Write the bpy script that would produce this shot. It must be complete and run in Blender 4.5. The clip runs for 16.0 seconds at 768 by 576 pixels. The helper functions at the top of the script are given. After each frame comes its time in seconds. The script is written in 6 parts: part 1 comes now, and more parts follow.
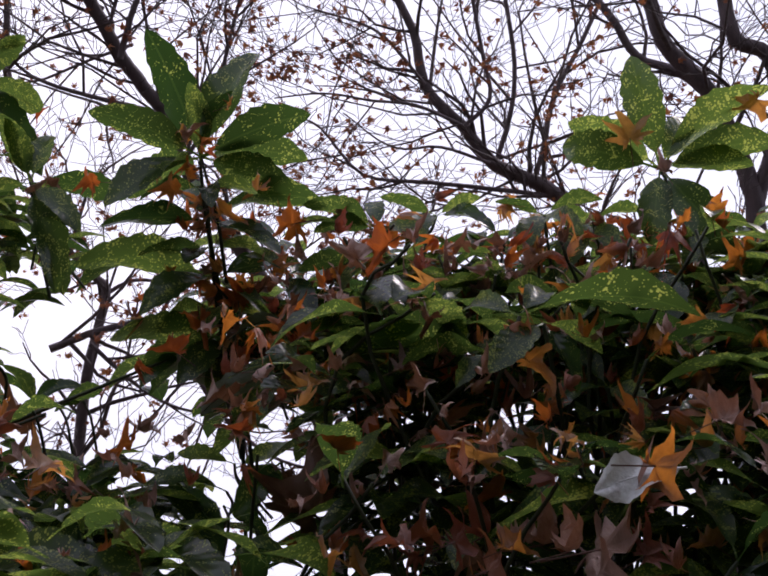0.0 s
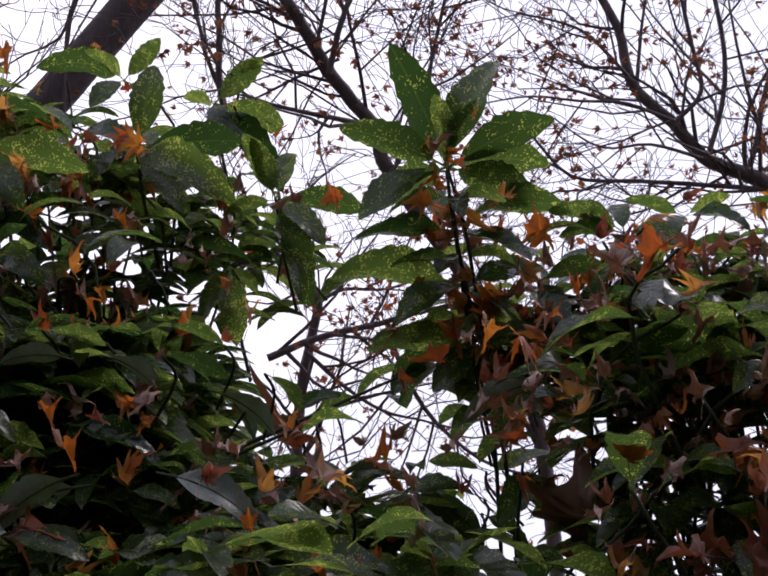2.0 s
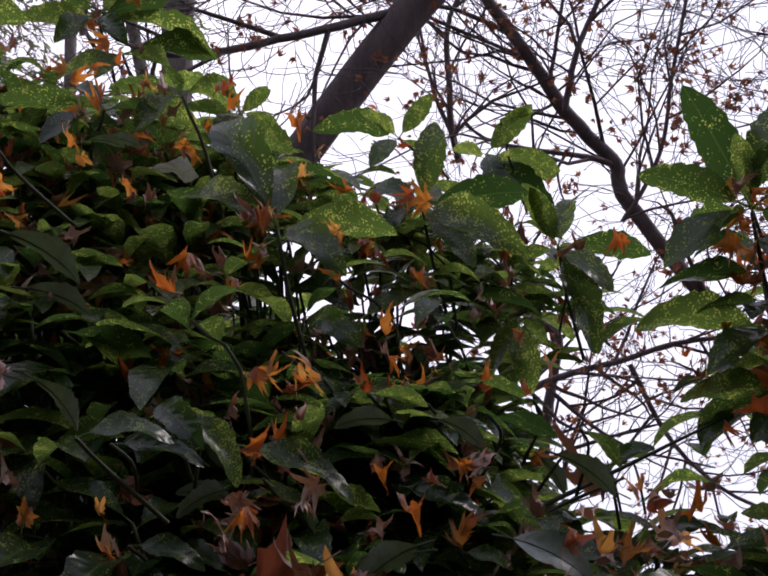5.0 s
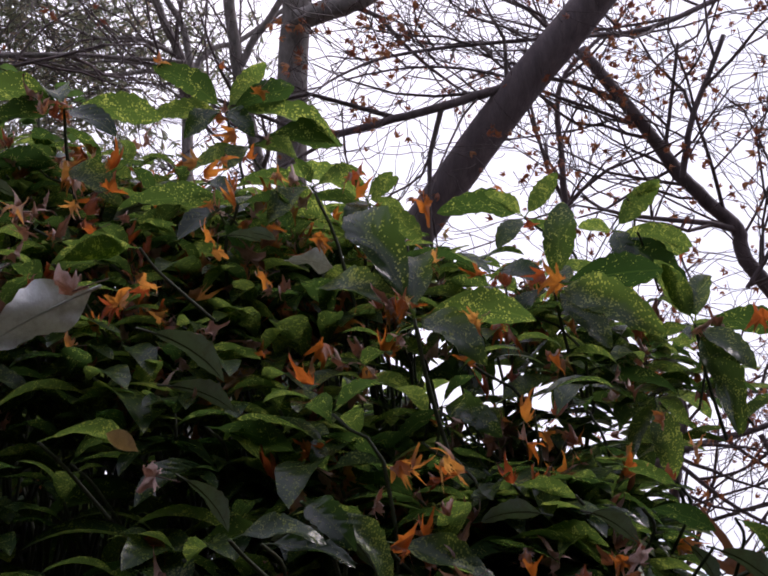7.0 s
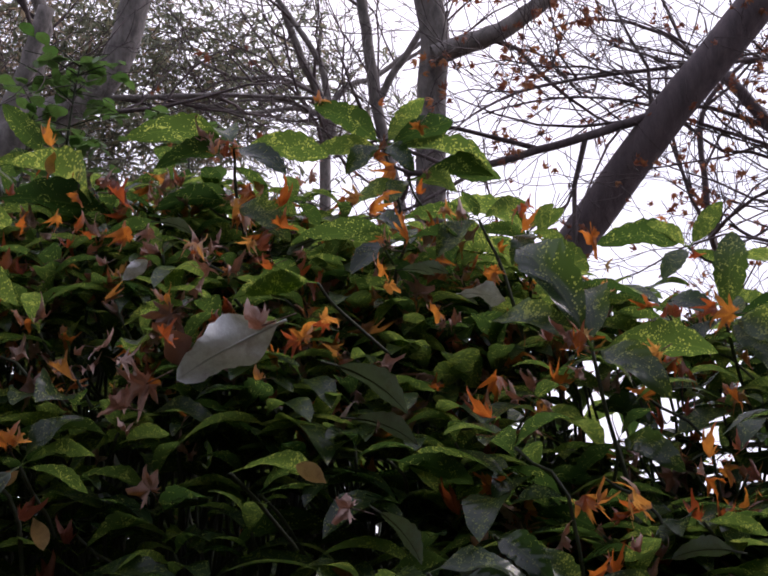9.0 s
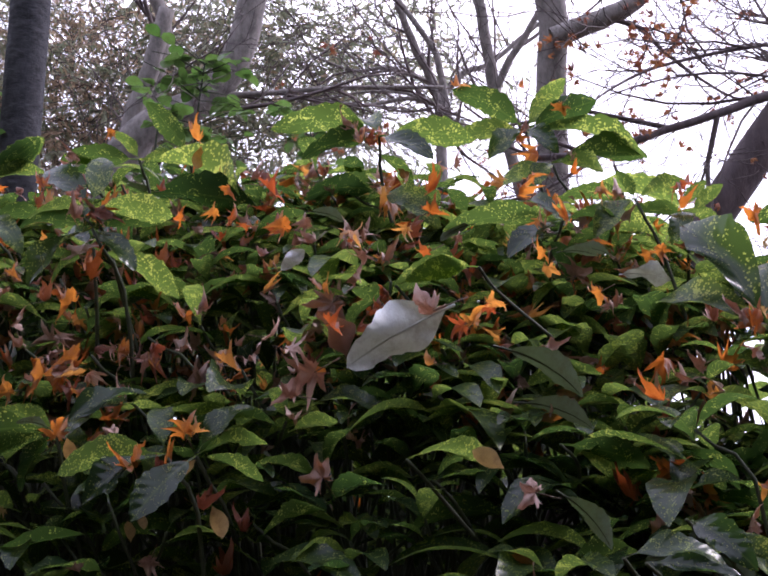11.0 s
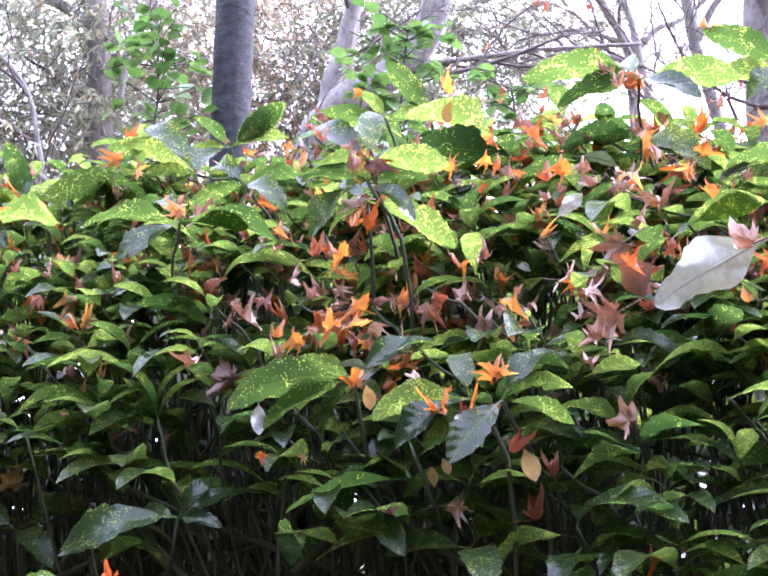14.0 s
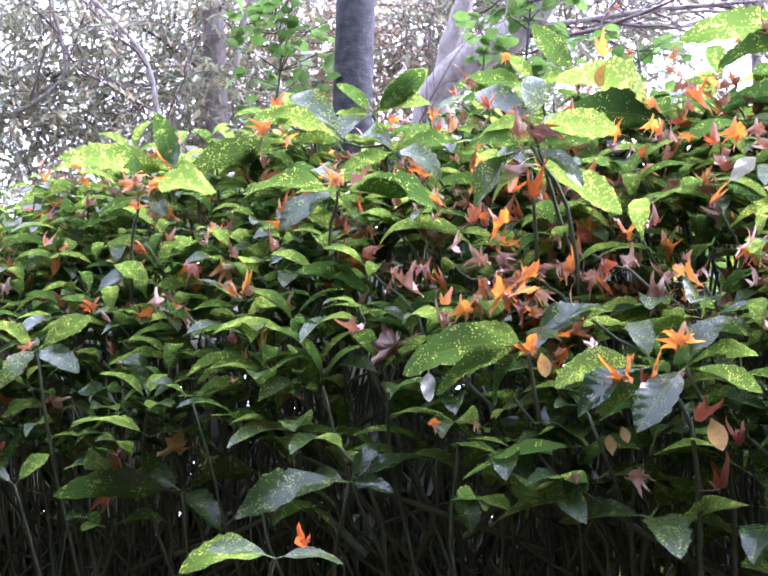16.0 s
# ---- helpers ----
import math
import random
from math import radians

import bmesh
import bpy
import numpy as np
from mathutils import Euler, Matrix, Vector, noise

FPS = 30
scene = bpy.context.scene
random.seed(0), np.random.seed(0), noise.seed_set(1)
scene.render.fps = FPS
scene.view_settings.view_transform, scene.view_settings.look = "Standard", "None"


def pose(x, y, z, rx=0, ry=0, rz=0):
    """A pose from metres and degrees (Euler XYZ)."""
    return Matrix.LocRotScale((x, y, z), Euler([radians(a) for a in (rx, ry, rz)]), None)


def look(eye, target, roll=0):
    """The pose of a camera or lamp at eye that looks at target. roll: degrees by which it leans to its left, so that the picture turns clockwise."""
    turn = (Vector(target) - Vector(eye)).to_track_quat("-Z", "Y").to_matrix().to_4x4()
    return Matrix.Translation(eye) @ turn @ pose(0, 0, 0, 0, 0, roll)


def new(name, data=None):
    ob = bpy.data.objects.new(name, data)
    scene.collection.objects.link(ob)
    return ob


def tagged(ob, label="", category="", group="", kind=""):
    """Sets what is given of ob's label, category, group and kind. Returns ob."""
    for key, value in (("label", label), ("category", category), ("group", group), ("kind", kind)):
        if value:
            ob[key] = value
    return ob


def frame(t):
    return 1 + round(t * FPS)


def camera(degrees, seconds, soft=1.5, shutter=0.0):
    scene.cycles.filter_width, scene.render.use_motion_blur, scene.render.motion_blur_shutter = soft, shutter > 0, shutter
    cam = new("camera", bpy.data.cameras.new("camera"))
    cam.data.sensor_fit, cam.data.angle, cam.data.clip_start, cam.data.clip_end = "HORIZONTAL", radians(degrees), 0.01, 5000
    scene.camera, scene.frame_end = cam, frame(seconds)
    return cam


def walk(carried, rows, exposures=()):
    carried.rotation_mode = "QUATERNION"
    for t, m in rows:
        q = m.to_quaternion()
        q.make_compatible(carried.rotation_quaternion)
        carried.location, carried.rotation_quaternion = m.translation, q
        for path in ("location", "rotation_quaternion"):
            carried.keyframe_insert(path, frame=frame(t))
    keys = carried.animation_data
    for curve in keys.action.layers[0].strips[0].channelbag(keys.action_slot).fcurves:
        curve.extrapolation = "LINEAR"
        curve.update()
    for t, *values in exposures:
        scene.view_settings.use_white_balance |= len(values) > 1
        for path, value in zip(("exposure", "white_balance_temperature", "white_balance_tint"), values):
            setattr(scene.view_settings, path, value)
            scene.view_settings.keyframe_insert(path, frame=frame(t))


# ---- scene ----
cam = camera(37.9, 16.0, soft=1.95)
PATH = [
    (0, (0.042, 0.054, 1.495), (-0.022, 1.838, 1.721), 0.1),
    (0.5, (0.023, 0.054, 1.503), (-0.121, 1.833, 1.734), 0.3),
    (1, (-0.013, 0.042, 1.507), (-0.238, 1.813, 1.741), 0.4),
    (1.5, (-0.034, 0.037, 1.504), (-0.334, 1.796, 1.738), 0.1),
    (2, (-0.068, 0.038, 1.502), (-0.424, 1.787, 1.734), -0.3),
    (2.5, (-0.09, 0.035, 1.503), (-0.495, 1.774, 1.732), -0.5),
    (3, (-0.124, 0.023, 1.502), (-0.568, 1.752, 1.731), -0.2),
    (3.5, (-0.145, 0.023, 1.508), (-0.639, 1.738, 1.741), -0.1),
    (4, (-0.172, 0.008, 1.52), (-0.727, 1.703, 1.762), -0.0),
    (4.5, (-0.202, -0.002, 1.53), (-0.818, 1.669, 1.792), -0.6),
    (7, (-0.269, -0.019, 1.575), (-1.077, 1.54, 1.974), -1.8),
    (7.5, (-0.292, -0.034, 1.579), (-1.142, 1.496, 2), -1.5),
    (8, (-0.321, -0.045, 1.582), (-1.21, 1.458, 2.018), -1.2),
    (8.5, (-0.33, -0.058, 1.58), (-1.261, 1.417, 2.026), -0.9),
    (11, (-0.424, -0.108, 1.573), (-1.526, 1.244, 2.014), -0.9),
    (11.5, (-0.461, -0.122, 1.571), (-1.609, 1.195, 2.001), -1.0),
    (12, (-0.498, -0.149, 1.556), (-1.688, 1.131, 1.982), -1.0),
    (12.5, (-0.525, -0.16, 1.546), (-1.744, 1.094, 1.971), -0.9),
    (13, (-0.55, -0.177, 1.538), (-1.794, 1.055, 1.955), -0.9),
    (13.5, (-0.579, -0.202, 1.532), (-1.845, 1.008, 1.946), -0.8),
    (14, (-0.6, -0.223, 1.531), (-1.89, 0.964, 1.942), -0.6),
    (14.5, (-0.62, -0.258, 1.522), (-1.943, 0.892, 1.932), -0.3),
    (15, (-0.646, -0.275, 1.519), (-1.993, 0.85, 1.923), -0.1),
    (15.5, (-0.665, -0.289, 1.519), (-2.036, 0.814, 1.902), -0.0),
    (16, (-0.681, -0.317, 1.535), (-2.075, 0.766, 1.892), 0.2),
]
EXPOSURES = [(t, stops, kelvin, 26 + min(5, max(0, 2 * (t - 9)))) for t, stops, kelvin in ((0.0, 0.36, 6350), (8.5, 0.43, 6350), (11.0, 1.45, 6050), (12.0, 2.4, 5750), (13.0, 3.25, 5600), (14.5, 3.45, 5600), (16.0, 3.5, 5600))]
walk(cam, [(t, look(eye, target, roll)) for t, eye, target, roll in PATH], EXPOSURES)

# ---- light: an overcast winter sky ----
world = bpy.data.worlds.new("overcast_sky")
scene.world = world
world.use_nodes = True
wn, wl = world.node_tree.nodes, world.node_tree.links
sky = wn.new("ShaderNodeTexSky")
sky.sky_type = "NISHITA"
sky.sun_disc = False
sky.sun_elevation, sky.sun_rotation = radians(42), radians(-35)
sky.dust_density = 4.0
cloud = wn.new("ShaderNodeMix")
cloud.data_type = "RGBA"
cloud.inputs["Factor"].default_value = 0.88
cloud.inputs["B"].default_value = (8.3, 8.9, 10.0, 1)
wl.new(sky.outputs["Color"], cloud.inputs["A"])
wl.new(cloud.outputs["Result"], wn["Background"].inputs["Color"])
wn["Background"].inputs["Strength"].default_value = 0.1
sun = new("sun", bpy.data.lights.new("sun", "SUN"))
sun.data.energy, sun.data.angle, sun.data.color = 1.2, radians(15), (1.0, 0.96, 0.9)
sun.matrix_world = pose(0, 0, 8, 48, 0, 145)


# ---- materials ----
def ramp(nt, stops, src=None):
    node = nt.nodes.new("ShaderNodeValToRGB")
    el = node.color_ramp.elements
    while len(el) < len(stops):
        el.new(0.5)
    for e, (at, col) in zip(el, stops):
        e.position, e.color = at, (*col, 1)
    if src is not None:
        nt.links.new(src, node.inputs["Fac"])
    return node.outputs["Color"]


def math_node(nt, op, a, b=None, clamp=False):
    node = nt.nodes.new("ShaderNodeMath")
    node.operation, node.use_clamp = op, clamp
    for k, v in enumerate((a, b)):
        if v is None:
            continue
        if isinstance(v, (int, float)):
            node.inputs[k].default_value = v
        else:
            nt.links.new(v, node.inputs[k])
    return node.outputs[0]


def mixed(nt, fac, a, b, mode="MIX"):
    node = nt.nodes.new("ShaderNodeMix")
    node.data_type, node.blend_type = "RGBA", mode
    for key, v in (("Factor", fac), ("A", a), ("B", b)):
        if isinstance(v, (int, float)):
            node.inputs[key].default_value = v
        elif isinstance(v, tuple):
            node.inputs[key].default_value = (*v, 1)
        else:
            nt.links.new(v, node.inputs[key])
    return node.outputs["Result"]


def any_random(nt):
    """A number for each leaf, whether it is an object or an island of a joined mesh."""
    a, b = nt.nodes.new("ShaderNodeObjectInfo"), nt.nodes.new("ShaderNodeNewGeometry")
    s = math_node(nt, "ADD", math_node(nt, "MULTIPLY", a.outputs["Random"], 7.31), b.outputs["Random Per Island"])
    return math_node(nt, "FRACT", s)


def noise_tex(nt, vec, scale, detail=3.0, rough=0.55):
    n = nt.nodes.new("ShaderNodeTexNoise")
    n.inputs["Scale"].default_value, n.inputs["Detail"].default_value, n.inputs["Roughness"].default_value = scale, detail, rough
    nt.links.new(vec, n.inputs["Vector"])
    return n.outputs["Fac"]


def start_material(name):
    m = bpy.data.materials.new(name)
    m.use_nodes = True
    nt = m.node_tree
    return m, nt, nt.nodes["Principled BSDF"], nt.nodes["Material Output"]


def leaf_space(nt):
    """Leaf coordinates, moved for each leaf so that no two share their marks."""
    uv = nt.nodes.new("ShaderNodeUVMap")
    rnd = any_random(nt)
    shift = nt.nodes.new("ShaderNodeCombineXYZ")
    nt.links.new(math_node(nt, "MULTIPLY", rnd, 41.0), shift.inputs[0])
    nt.links.new(math_node(nt, "MULTIPLY", rnd, 23.0), shift.inputs[1])
    add = nt.nodes.new("ShaderNodeVectorMath")
    add.operation = "ADD"
    nt.links.new(uv.outputs[0], add.inputs[0])
    nt.links.new(shift.outputs[0], add.inputs[1])
    split = nt.nodes.new("ShaderNodeSeparateXYZ")
    nt.links.new(uv.outputs[0], split.inputs[0])
    return add.outputs[0], split.outputs[0], split.outputs[1], rnd


def laurel_material():
    """Glossy dark green blades with yellow flecks, letting light through."""
    m, nt, bsdf, out = start_material("spotted_laurel_leaf")
    vec, u, v, rnd = leaf_space(nt)
    tone = ramp(nt, [(0.0, (0.011, 0.023, 0.012)), (0.6, (0.018, 0.037, 0.015)), (1.0, (0.03, 0.058, 0.02))], rnd)
    patch = noise_tex(nt, vec, 5.0)
    green = mixed(nt, math_node(nt, "MULTIPLY", patch, 0.5), tone, (0.03, 0.056, 0.022))
    vor = nt.nodes.new("ShaderNodeTexVoronoi")
    vor.inputs["Scale"].default_value = 48.0
    nt.links.new(vec, vor.inputs["Vector"])
    size = math_node(nt, "MULTIPLY", math_node(nt, "SUBTRACT", noise_tex(nt, vec, 8.0, 2.0), 0.27), 1.3)
    size = math_node(nt, "ADD", size, math_node(nt, "MULTIPLY", math_node(nt, "SUBTRACT", rnd, 0.5), 0.25))
    spot = math_node(nt, "MULTIPLY", math_node(nt, "SUBTRACT", size, vor.outputs["Distance"]), 9.0, clamp=True)
    rib = math_node(nt, "LESS_THAN", math_node(nt, "ABSOLUTE", u), 0.009)
    light = math_node(nt, "MAXIMUM", spot, math_node(nt, "MULTIPLY", rib, 0.35))
    colour = mixed(nt, light, green, (0.17, 0.23, 0.045))
    nt.links.new(colour, bsdf.inputs["Base Color"])
    nt.links.new(math_node(nt, "ADD", 0.16, math_node(nt, "MULTIPLY", rnd, 0.2)), bsdf.inputs["Roughness"])
    bsdf.inputs["Specular IOR Level"].default_value = 0.38
    veins = nt.nodes.new("ShaderNodeTexWave")
    veins.wave_type = "BANDS"
    veins.inputs["Scale"].default_value, veins.inputs["Distortion"].default_value = 2.6, 1.5
    slant = nt.nodes.new("ShaderNodeCombineXYZ")
    nt.links.new(math_node(nt, "SUBTRACT", v, math_node(nt, "MULTIPLY", math_node(nt, "ABSOLUTE", u), 1.1)), slant.inputs[0])
    nt.links.new(slant.outputs[0], veins.inputs["Vector"])
    bump = nt.nodes.new("ShaderNodeBump")
    bump.inputs["Strength"].default_value, bump.inputs["Distance"].default_value = 0.15, 0.003
    nt.links.new(veins.outputs["Fac"], bump.inputs["Height"])
    nt.links.new(bump.outputs[0], bsdf.inputs["Normal"])
    glow = mixed(nt, spot, mixed(nt, rnd, (0.04, 0.09, 0.018), (0.165, 0.265, 0.044)), (0.6, 0.67, 0.13))
    trans = nt.nodes.new("ShaderNodeBsdfTranslucent")
    nt.links.new(glow, trans.inputs["Color"])
    mix = nt.nodes.new("ShaderNodeMixShader")
    mix.inputs[0].default_value = 0.5
    nt.links.new(bsdf.outputs[0], mix.inputs[1])
    nt.links.new(trans.outputs[0], mix.inputs[2])
    nt.links.new(mix.outputs[0], out.inputs["Surface"])
    return m


def dry_material(name, stops, glow_stops, share=0.4, rough=0.5):
    """Papery fallen leaves."""
    m, nt, bsdf, out = start_material(name)
    vec, u, v, rnd = leaf_space(nt)
    base = ramp(nt, stops, rnd)
    spots = noise_tex(nt, vec, 4.0, 6.0, 0.75)
    base = mixed(nt, math_node(nt, "MULTIPLY", math_node(nt, "SUBTRACT", spots, 0.45), 2.2, clamp=True), base, (0.1, 0.035, 0.02))
    nt.links.new(base, bsdf.inputs["Base Color"])
    bsdf.inputs["Roughness"].default_value = rough
    bump = nt.nodes.new("ShaderNodeBump")
    bump.inputs["Strength"].default_value, bump.inputs["Distance"].default_value = 0.5, 0.004
    nt.links.new(noise_tex(nt, vec, 14.0, 4.0), bump.inputs["Height"])
    nt.links.new(bump.outputs[0], bsdf.inputs["Normal"])
    trans = nt.nodes.new("ShaderNodeBsdfTranslucent")
    blot = math_node(nt, "MULTIPLY", math_node(nt, "SUBTRACT", noise_tex(nt, vec, 2.6, 5.0, 0.7), 0.4), 2.6, clamp=True)
    glow = ramp(nt, glow_stops, rnd)
    nt.links.new(mixed(nt, blot, glow, mixed(nt, 1.0, glow, (0.45, 0.35, 0.32), "MULTIPLY")), trans.inputs["Color"])
    mix = nt.nodes.new("ShaderNodeMixShader")
    mix.inputs[0].default_value = share
    nt.links.new(bsdf.outputs[0], mix.inputs[1])
    nt.links.new(trans.outputs[0], mix.inputs[2])
    nt.links.new(mix.outputs[0], out.inputs["Surface"])
    return m


def bark_material(name, dark, pale, scale=30.0, rough=0.8, stretch=0.25, bump_by=0.01):
    m, nt, bsdf, out = start_material(name)
    tc = nt.nodes.new("ShaderNodeTexCoord")
    mp = nt.nodes.new("ShaderNodeMapping")
    mp.inputs["Scale"].default_value = (1, 1, stretch)
    nt.links.new(tc.outputs["Object"], mp.inputs["Vector"])
    fine = noise_tex(nt, mp.outputs[0], scale, 6.0, 0.65)
    broad = noise_tex(nt, tc.outputs["Object"], 3.5, 3.0)
    col = ramp(nt, [(0.3, dark), (0.7, pale)], fine)
    col = mixed(nt, math_node(nt, "MULTIPLY", math_node(nt, "SUBTRACT", broad, 0.4), 1.6, clamp=True), col, tuple(0.5 * (a + b) * 0.8 for a, b in zip(dark, pale)))
    nt.links.new(col, bsdf.inputs["Base Color"])
    bsdf.inputs["Roughness"].default_value = rough
    bump = nt.nodes.new("ShaderNodeBump")
    bump.inputs["Strength"].default_value, bump.inputs["Distance"].default_value = 0.7, bump_by
    nt.links.new(fine, bump.inputs["Height"])
    nt.links.new(bump.outputs[0], bsdf.inputs["Normal"])
    return m


LAUREL = laurel_material()
MAPLE = dry_material("fallen_maple_leaf", [(0.0, (0.2, 0.075, 0.05)), (0.3, (0.3, 0.12, 0.06)), (0.6, (0.4, 0.18, 0.08)), (0.85, (0.34, 0.2, 0.155)), (1.0, (0.45, 0.27, 0.13))],
                     [(0.0, (0.6, 0.12, 0.03)), (0.4, (0.85, 0.24, 0.03)), (0.75, (0.95, 0.36, 0.05)), (1.0, (0.95, 0.46, 0.1))], 0.5, 0.42)
TAN = dry_material("tan_leaf", [(0.0, (0.5, 0.3, 0.12)), (1.0, (0.62, 0.42, 0.2))], [(0.0, (0.7, 0.42, 0.12)), (1.0, (0.75, 0.5, 0.2))], 0.35)
PINK = dry_material("faded_leaf", [(0.0, (0.38, 0.22, 0.17)), (1.0, (0.56, 0.38, 0.32))], [(0.0, (0.4, 0.15, 0.08)), (1.0, (0.5, 0.2, 0.1))], 0.2, 0.4)
BROWN = dry_material("brown_leaf", [(0.0, (0.09, 0.046, 0.034)), (1.0, (0.16, 0.085, 0.06))], [(0.0, (0.2, 0.08, 0.04)), (1.0, (0.3, 0.13, 0.055))], 0.25)
RUST = dry_material("rust_leaf", [(0.0, (0.2, 0.07, 0.05)), (0.5, (0.3, 0.11, 0.07)), (1.0, (0.38, 0.18, 0.13))], [(0.0, (0.45, 0.1, 0.05)), (1.0, (0.6, 0.2, 0.06))], 0.3, 0.42)
WITHERED = dry_material("withered_leaf", [(0.0, (0.16, 0.065, 0.05)), (0.6, (0.3, 0.13, 0.09)), (1.0, (0.45, 0.22, 0.1))],
                        [(0.0, (0.3, 0.09, 0.045)), (1.0, (0.55, 0.22, 0.07))], 0.35, 0.7)
FRESH = dry_material("fresh_leaf", [(0.0, (0.06, 0.13, 0.035)), (1.0, (0.1, 0.18, 0.055))], [(0.0, (0.08, 0.19, 0.035)), (1.0, (0.15, 0.28, 0.06))], 0.45)
FRESH.node_tree.nodes["Principled BSDF"].inputs["Roughness"].default_value = 0.45
OLIVE = dry_material("olive_leaf", [(0.0, (0.15, 0.17, 0.12)), (0.75, (0.26, 0.28, 0.19)), (1.0, (0.38, 0.31, 0.22))],
                     [(0.0, (0.18, 0.22, 0.12)), (0.75, (0.3, 0.33, 0.2)), (1.0, (0.45, 0.34, 0.2))], 0.5, 0.6)
RUSSET = dry_material("russet_leaf", [(0.0, (0.3, 0.22, 0.15)), (1.0, (0.46, 0.36, 0.26))], [(0.0, (0.45, 0.33, 0.2)), (1.0, (0.6, 0.46, 0.3))], 0.5, 0.7)
# Leaf colour set dark to put shade into the gaps behind the hedge.
SHADED = dry_material("painted_shade_leaf", [(0.0, (0.018, 0.032, 0.013)), (1.0, (0.035, 0.055, 0.02))], [(0.0, (0.04, 0.07, 0.02)), (1.0, (0.07, 0.11, 0.03))], 0.2)
# The white of sky reflected off glossy leaves is painted as base colour.
SHEEN_PALE = dry_material("sheen_pale_laurel_leaf", [(0.0, (0.7, 0.72, 0.71)), (1.0, (0.82, 0.84, 0.84))], [(0.0, (0.3, 0.33, 0.24)), (1.0, (0.4, 0.42, 0.3))], 0.15, 0.3)
# This grey tone paints the sheen of ordinary laurel leaves.
SHEEN_GREY = dry_material("sheen_grey_laurel_leaf", [(0.0, (0.13, 0.165, 0.145)), (1.0, (0.22, 0.26, 0.23))], [(0.0, (0.1, 0.16, 0.05)), (1.0, (0.14, 0.2, 0.08))], 0.15, 0.24)
STEM = bark_material("green_stem", (0.02, 0.027, 0.016), (0.06, 0.066, 0.034), 60.0, 0.55, 0.3, 0.002)
STEM.node_tree.nodes["Principled BSDF"].inputs["Specular IOR Level"].default_value = 0.2
TWIG = bark_material("twig_bark", (0.04, 0.028, 0.028), (0.12, 0.085, 0.08), 50.0, 0.75, 0.3, 0.003)
BARK_BROWN = bark_material("brown_bark", (0.06, 0.044, 0.049), (0.16, 0.118, 0.122), 26.0, 0.75, 0.3, 0.012)
BARK_GREY = bark_material("grey_bark", (0.085, 0.075, 0.068), (0.28, 0.245, 0.225), 34.0, 0.85, 0.5, 0.012)
BARK_DARK = bark_material("dark_bark", (0.02, 0.02, 0.023), (0.078, 0.075, 0.083), 22.0, 0.85, 1.8, 0.012)
BARK_DARK.node_tree.nodes["Principled BSDF"].inputs["Specular IOR Level"].default_value = 0.2


def soil_material():
    m, nt, bsdf, out = start_material("leafy_soil")
    tc = nt.nodes.new("ShaderNodeTexCoord")
    n = noise_tex(nt, tc.outputs["Object"], 9.0, 8.0, 0.7)
    nt.links.new(ramp(nt, [(0.3, (0.03, 0.022, 0.015)), (0.55, (0.1, 0.06, 0.035)), (0.75, (0.2, 0.12, 0.07))], n), bsdf.inputs["Base Color"])
    bsdf.inputs["Roughness"].default_value = 0.95
    bump = nt.nodes.new("ShaderNodeBump")
    bump.inputs["Distance"].default_value = 0.03
    nt.links.new(n, bump.inputs["Height"])
    nt.links.new(bump.outputs[0], bsdf.inputs["Normal"])
    return m


SOIL = soil_material()
# Colour of the unseen sheet that blocks sky light.
SHADE = bark_material("shade_screen_dark", (0.015, 0.025, 0.01), (0.06, 0.08, 0.035), 6.0, 0.95, 1.0, 0.05)


# ---- mesh helpers ----
def mesh_from(name, verts, faces, material, uvs=None, smooth=True):
    me = bpy.data.meshes.new(name)
    me.from_pydata([tuple(v) for v in verts], [], faces)
    if uvs is not None:
        layer = me.uv_layers.new(name="UVMap")
        loops = np.empty(len(me.loops), dtype=np.int32)
        me.loops.foreach_get("vertex_index", loops)
        layer.data.foreach_set("uv", np.asarray(uvs, dtype=np.float32)[loops].ravel())
    if smooth:
        me.polygons.foreach_set("use_smooth", [True] * len(me.polygons))
    me.materials.append(material)
    me.update()
    return me


def part(name, data, parent, label="", kind=""):
    ob = new(name, data)
    ob.parent = parent
    return tagged(ob, label=label, kind=kind)


def tube(pts, radii, sides, verts, faces, uvs=None):
    """A tapered tube through the points, added to verts and faces."""
    pts = [Vector(p) for p in pts]
    n, base = len(pts), len(verts)
    side = None
    for k, p in enumerate(pts):
        way = (pts[min(k + 1, n - 1)] - pts[max(k - 1, 0)]).normalized()
        if side is None:
            side = way.orthogonal().normalized()
        side = (side - way * side.dot(way)).normalized()
        other = way.cross(side)
        for j in range(sides):
            a = 2 * math.pi * j / sides
            verts.append(p + radii[k] * (math.cos(a) * side + math.sin(a) * other))
    for k in range(n - 1):
        for j in range(sides):
            a, b = base + k * sides + j, base + k * sides + (j + 1) % sides
            faces.append((a, b, b + sides, a + sides))
    faces.append(tuple(base + (n - 1) * sides + j for j in range(sides)))


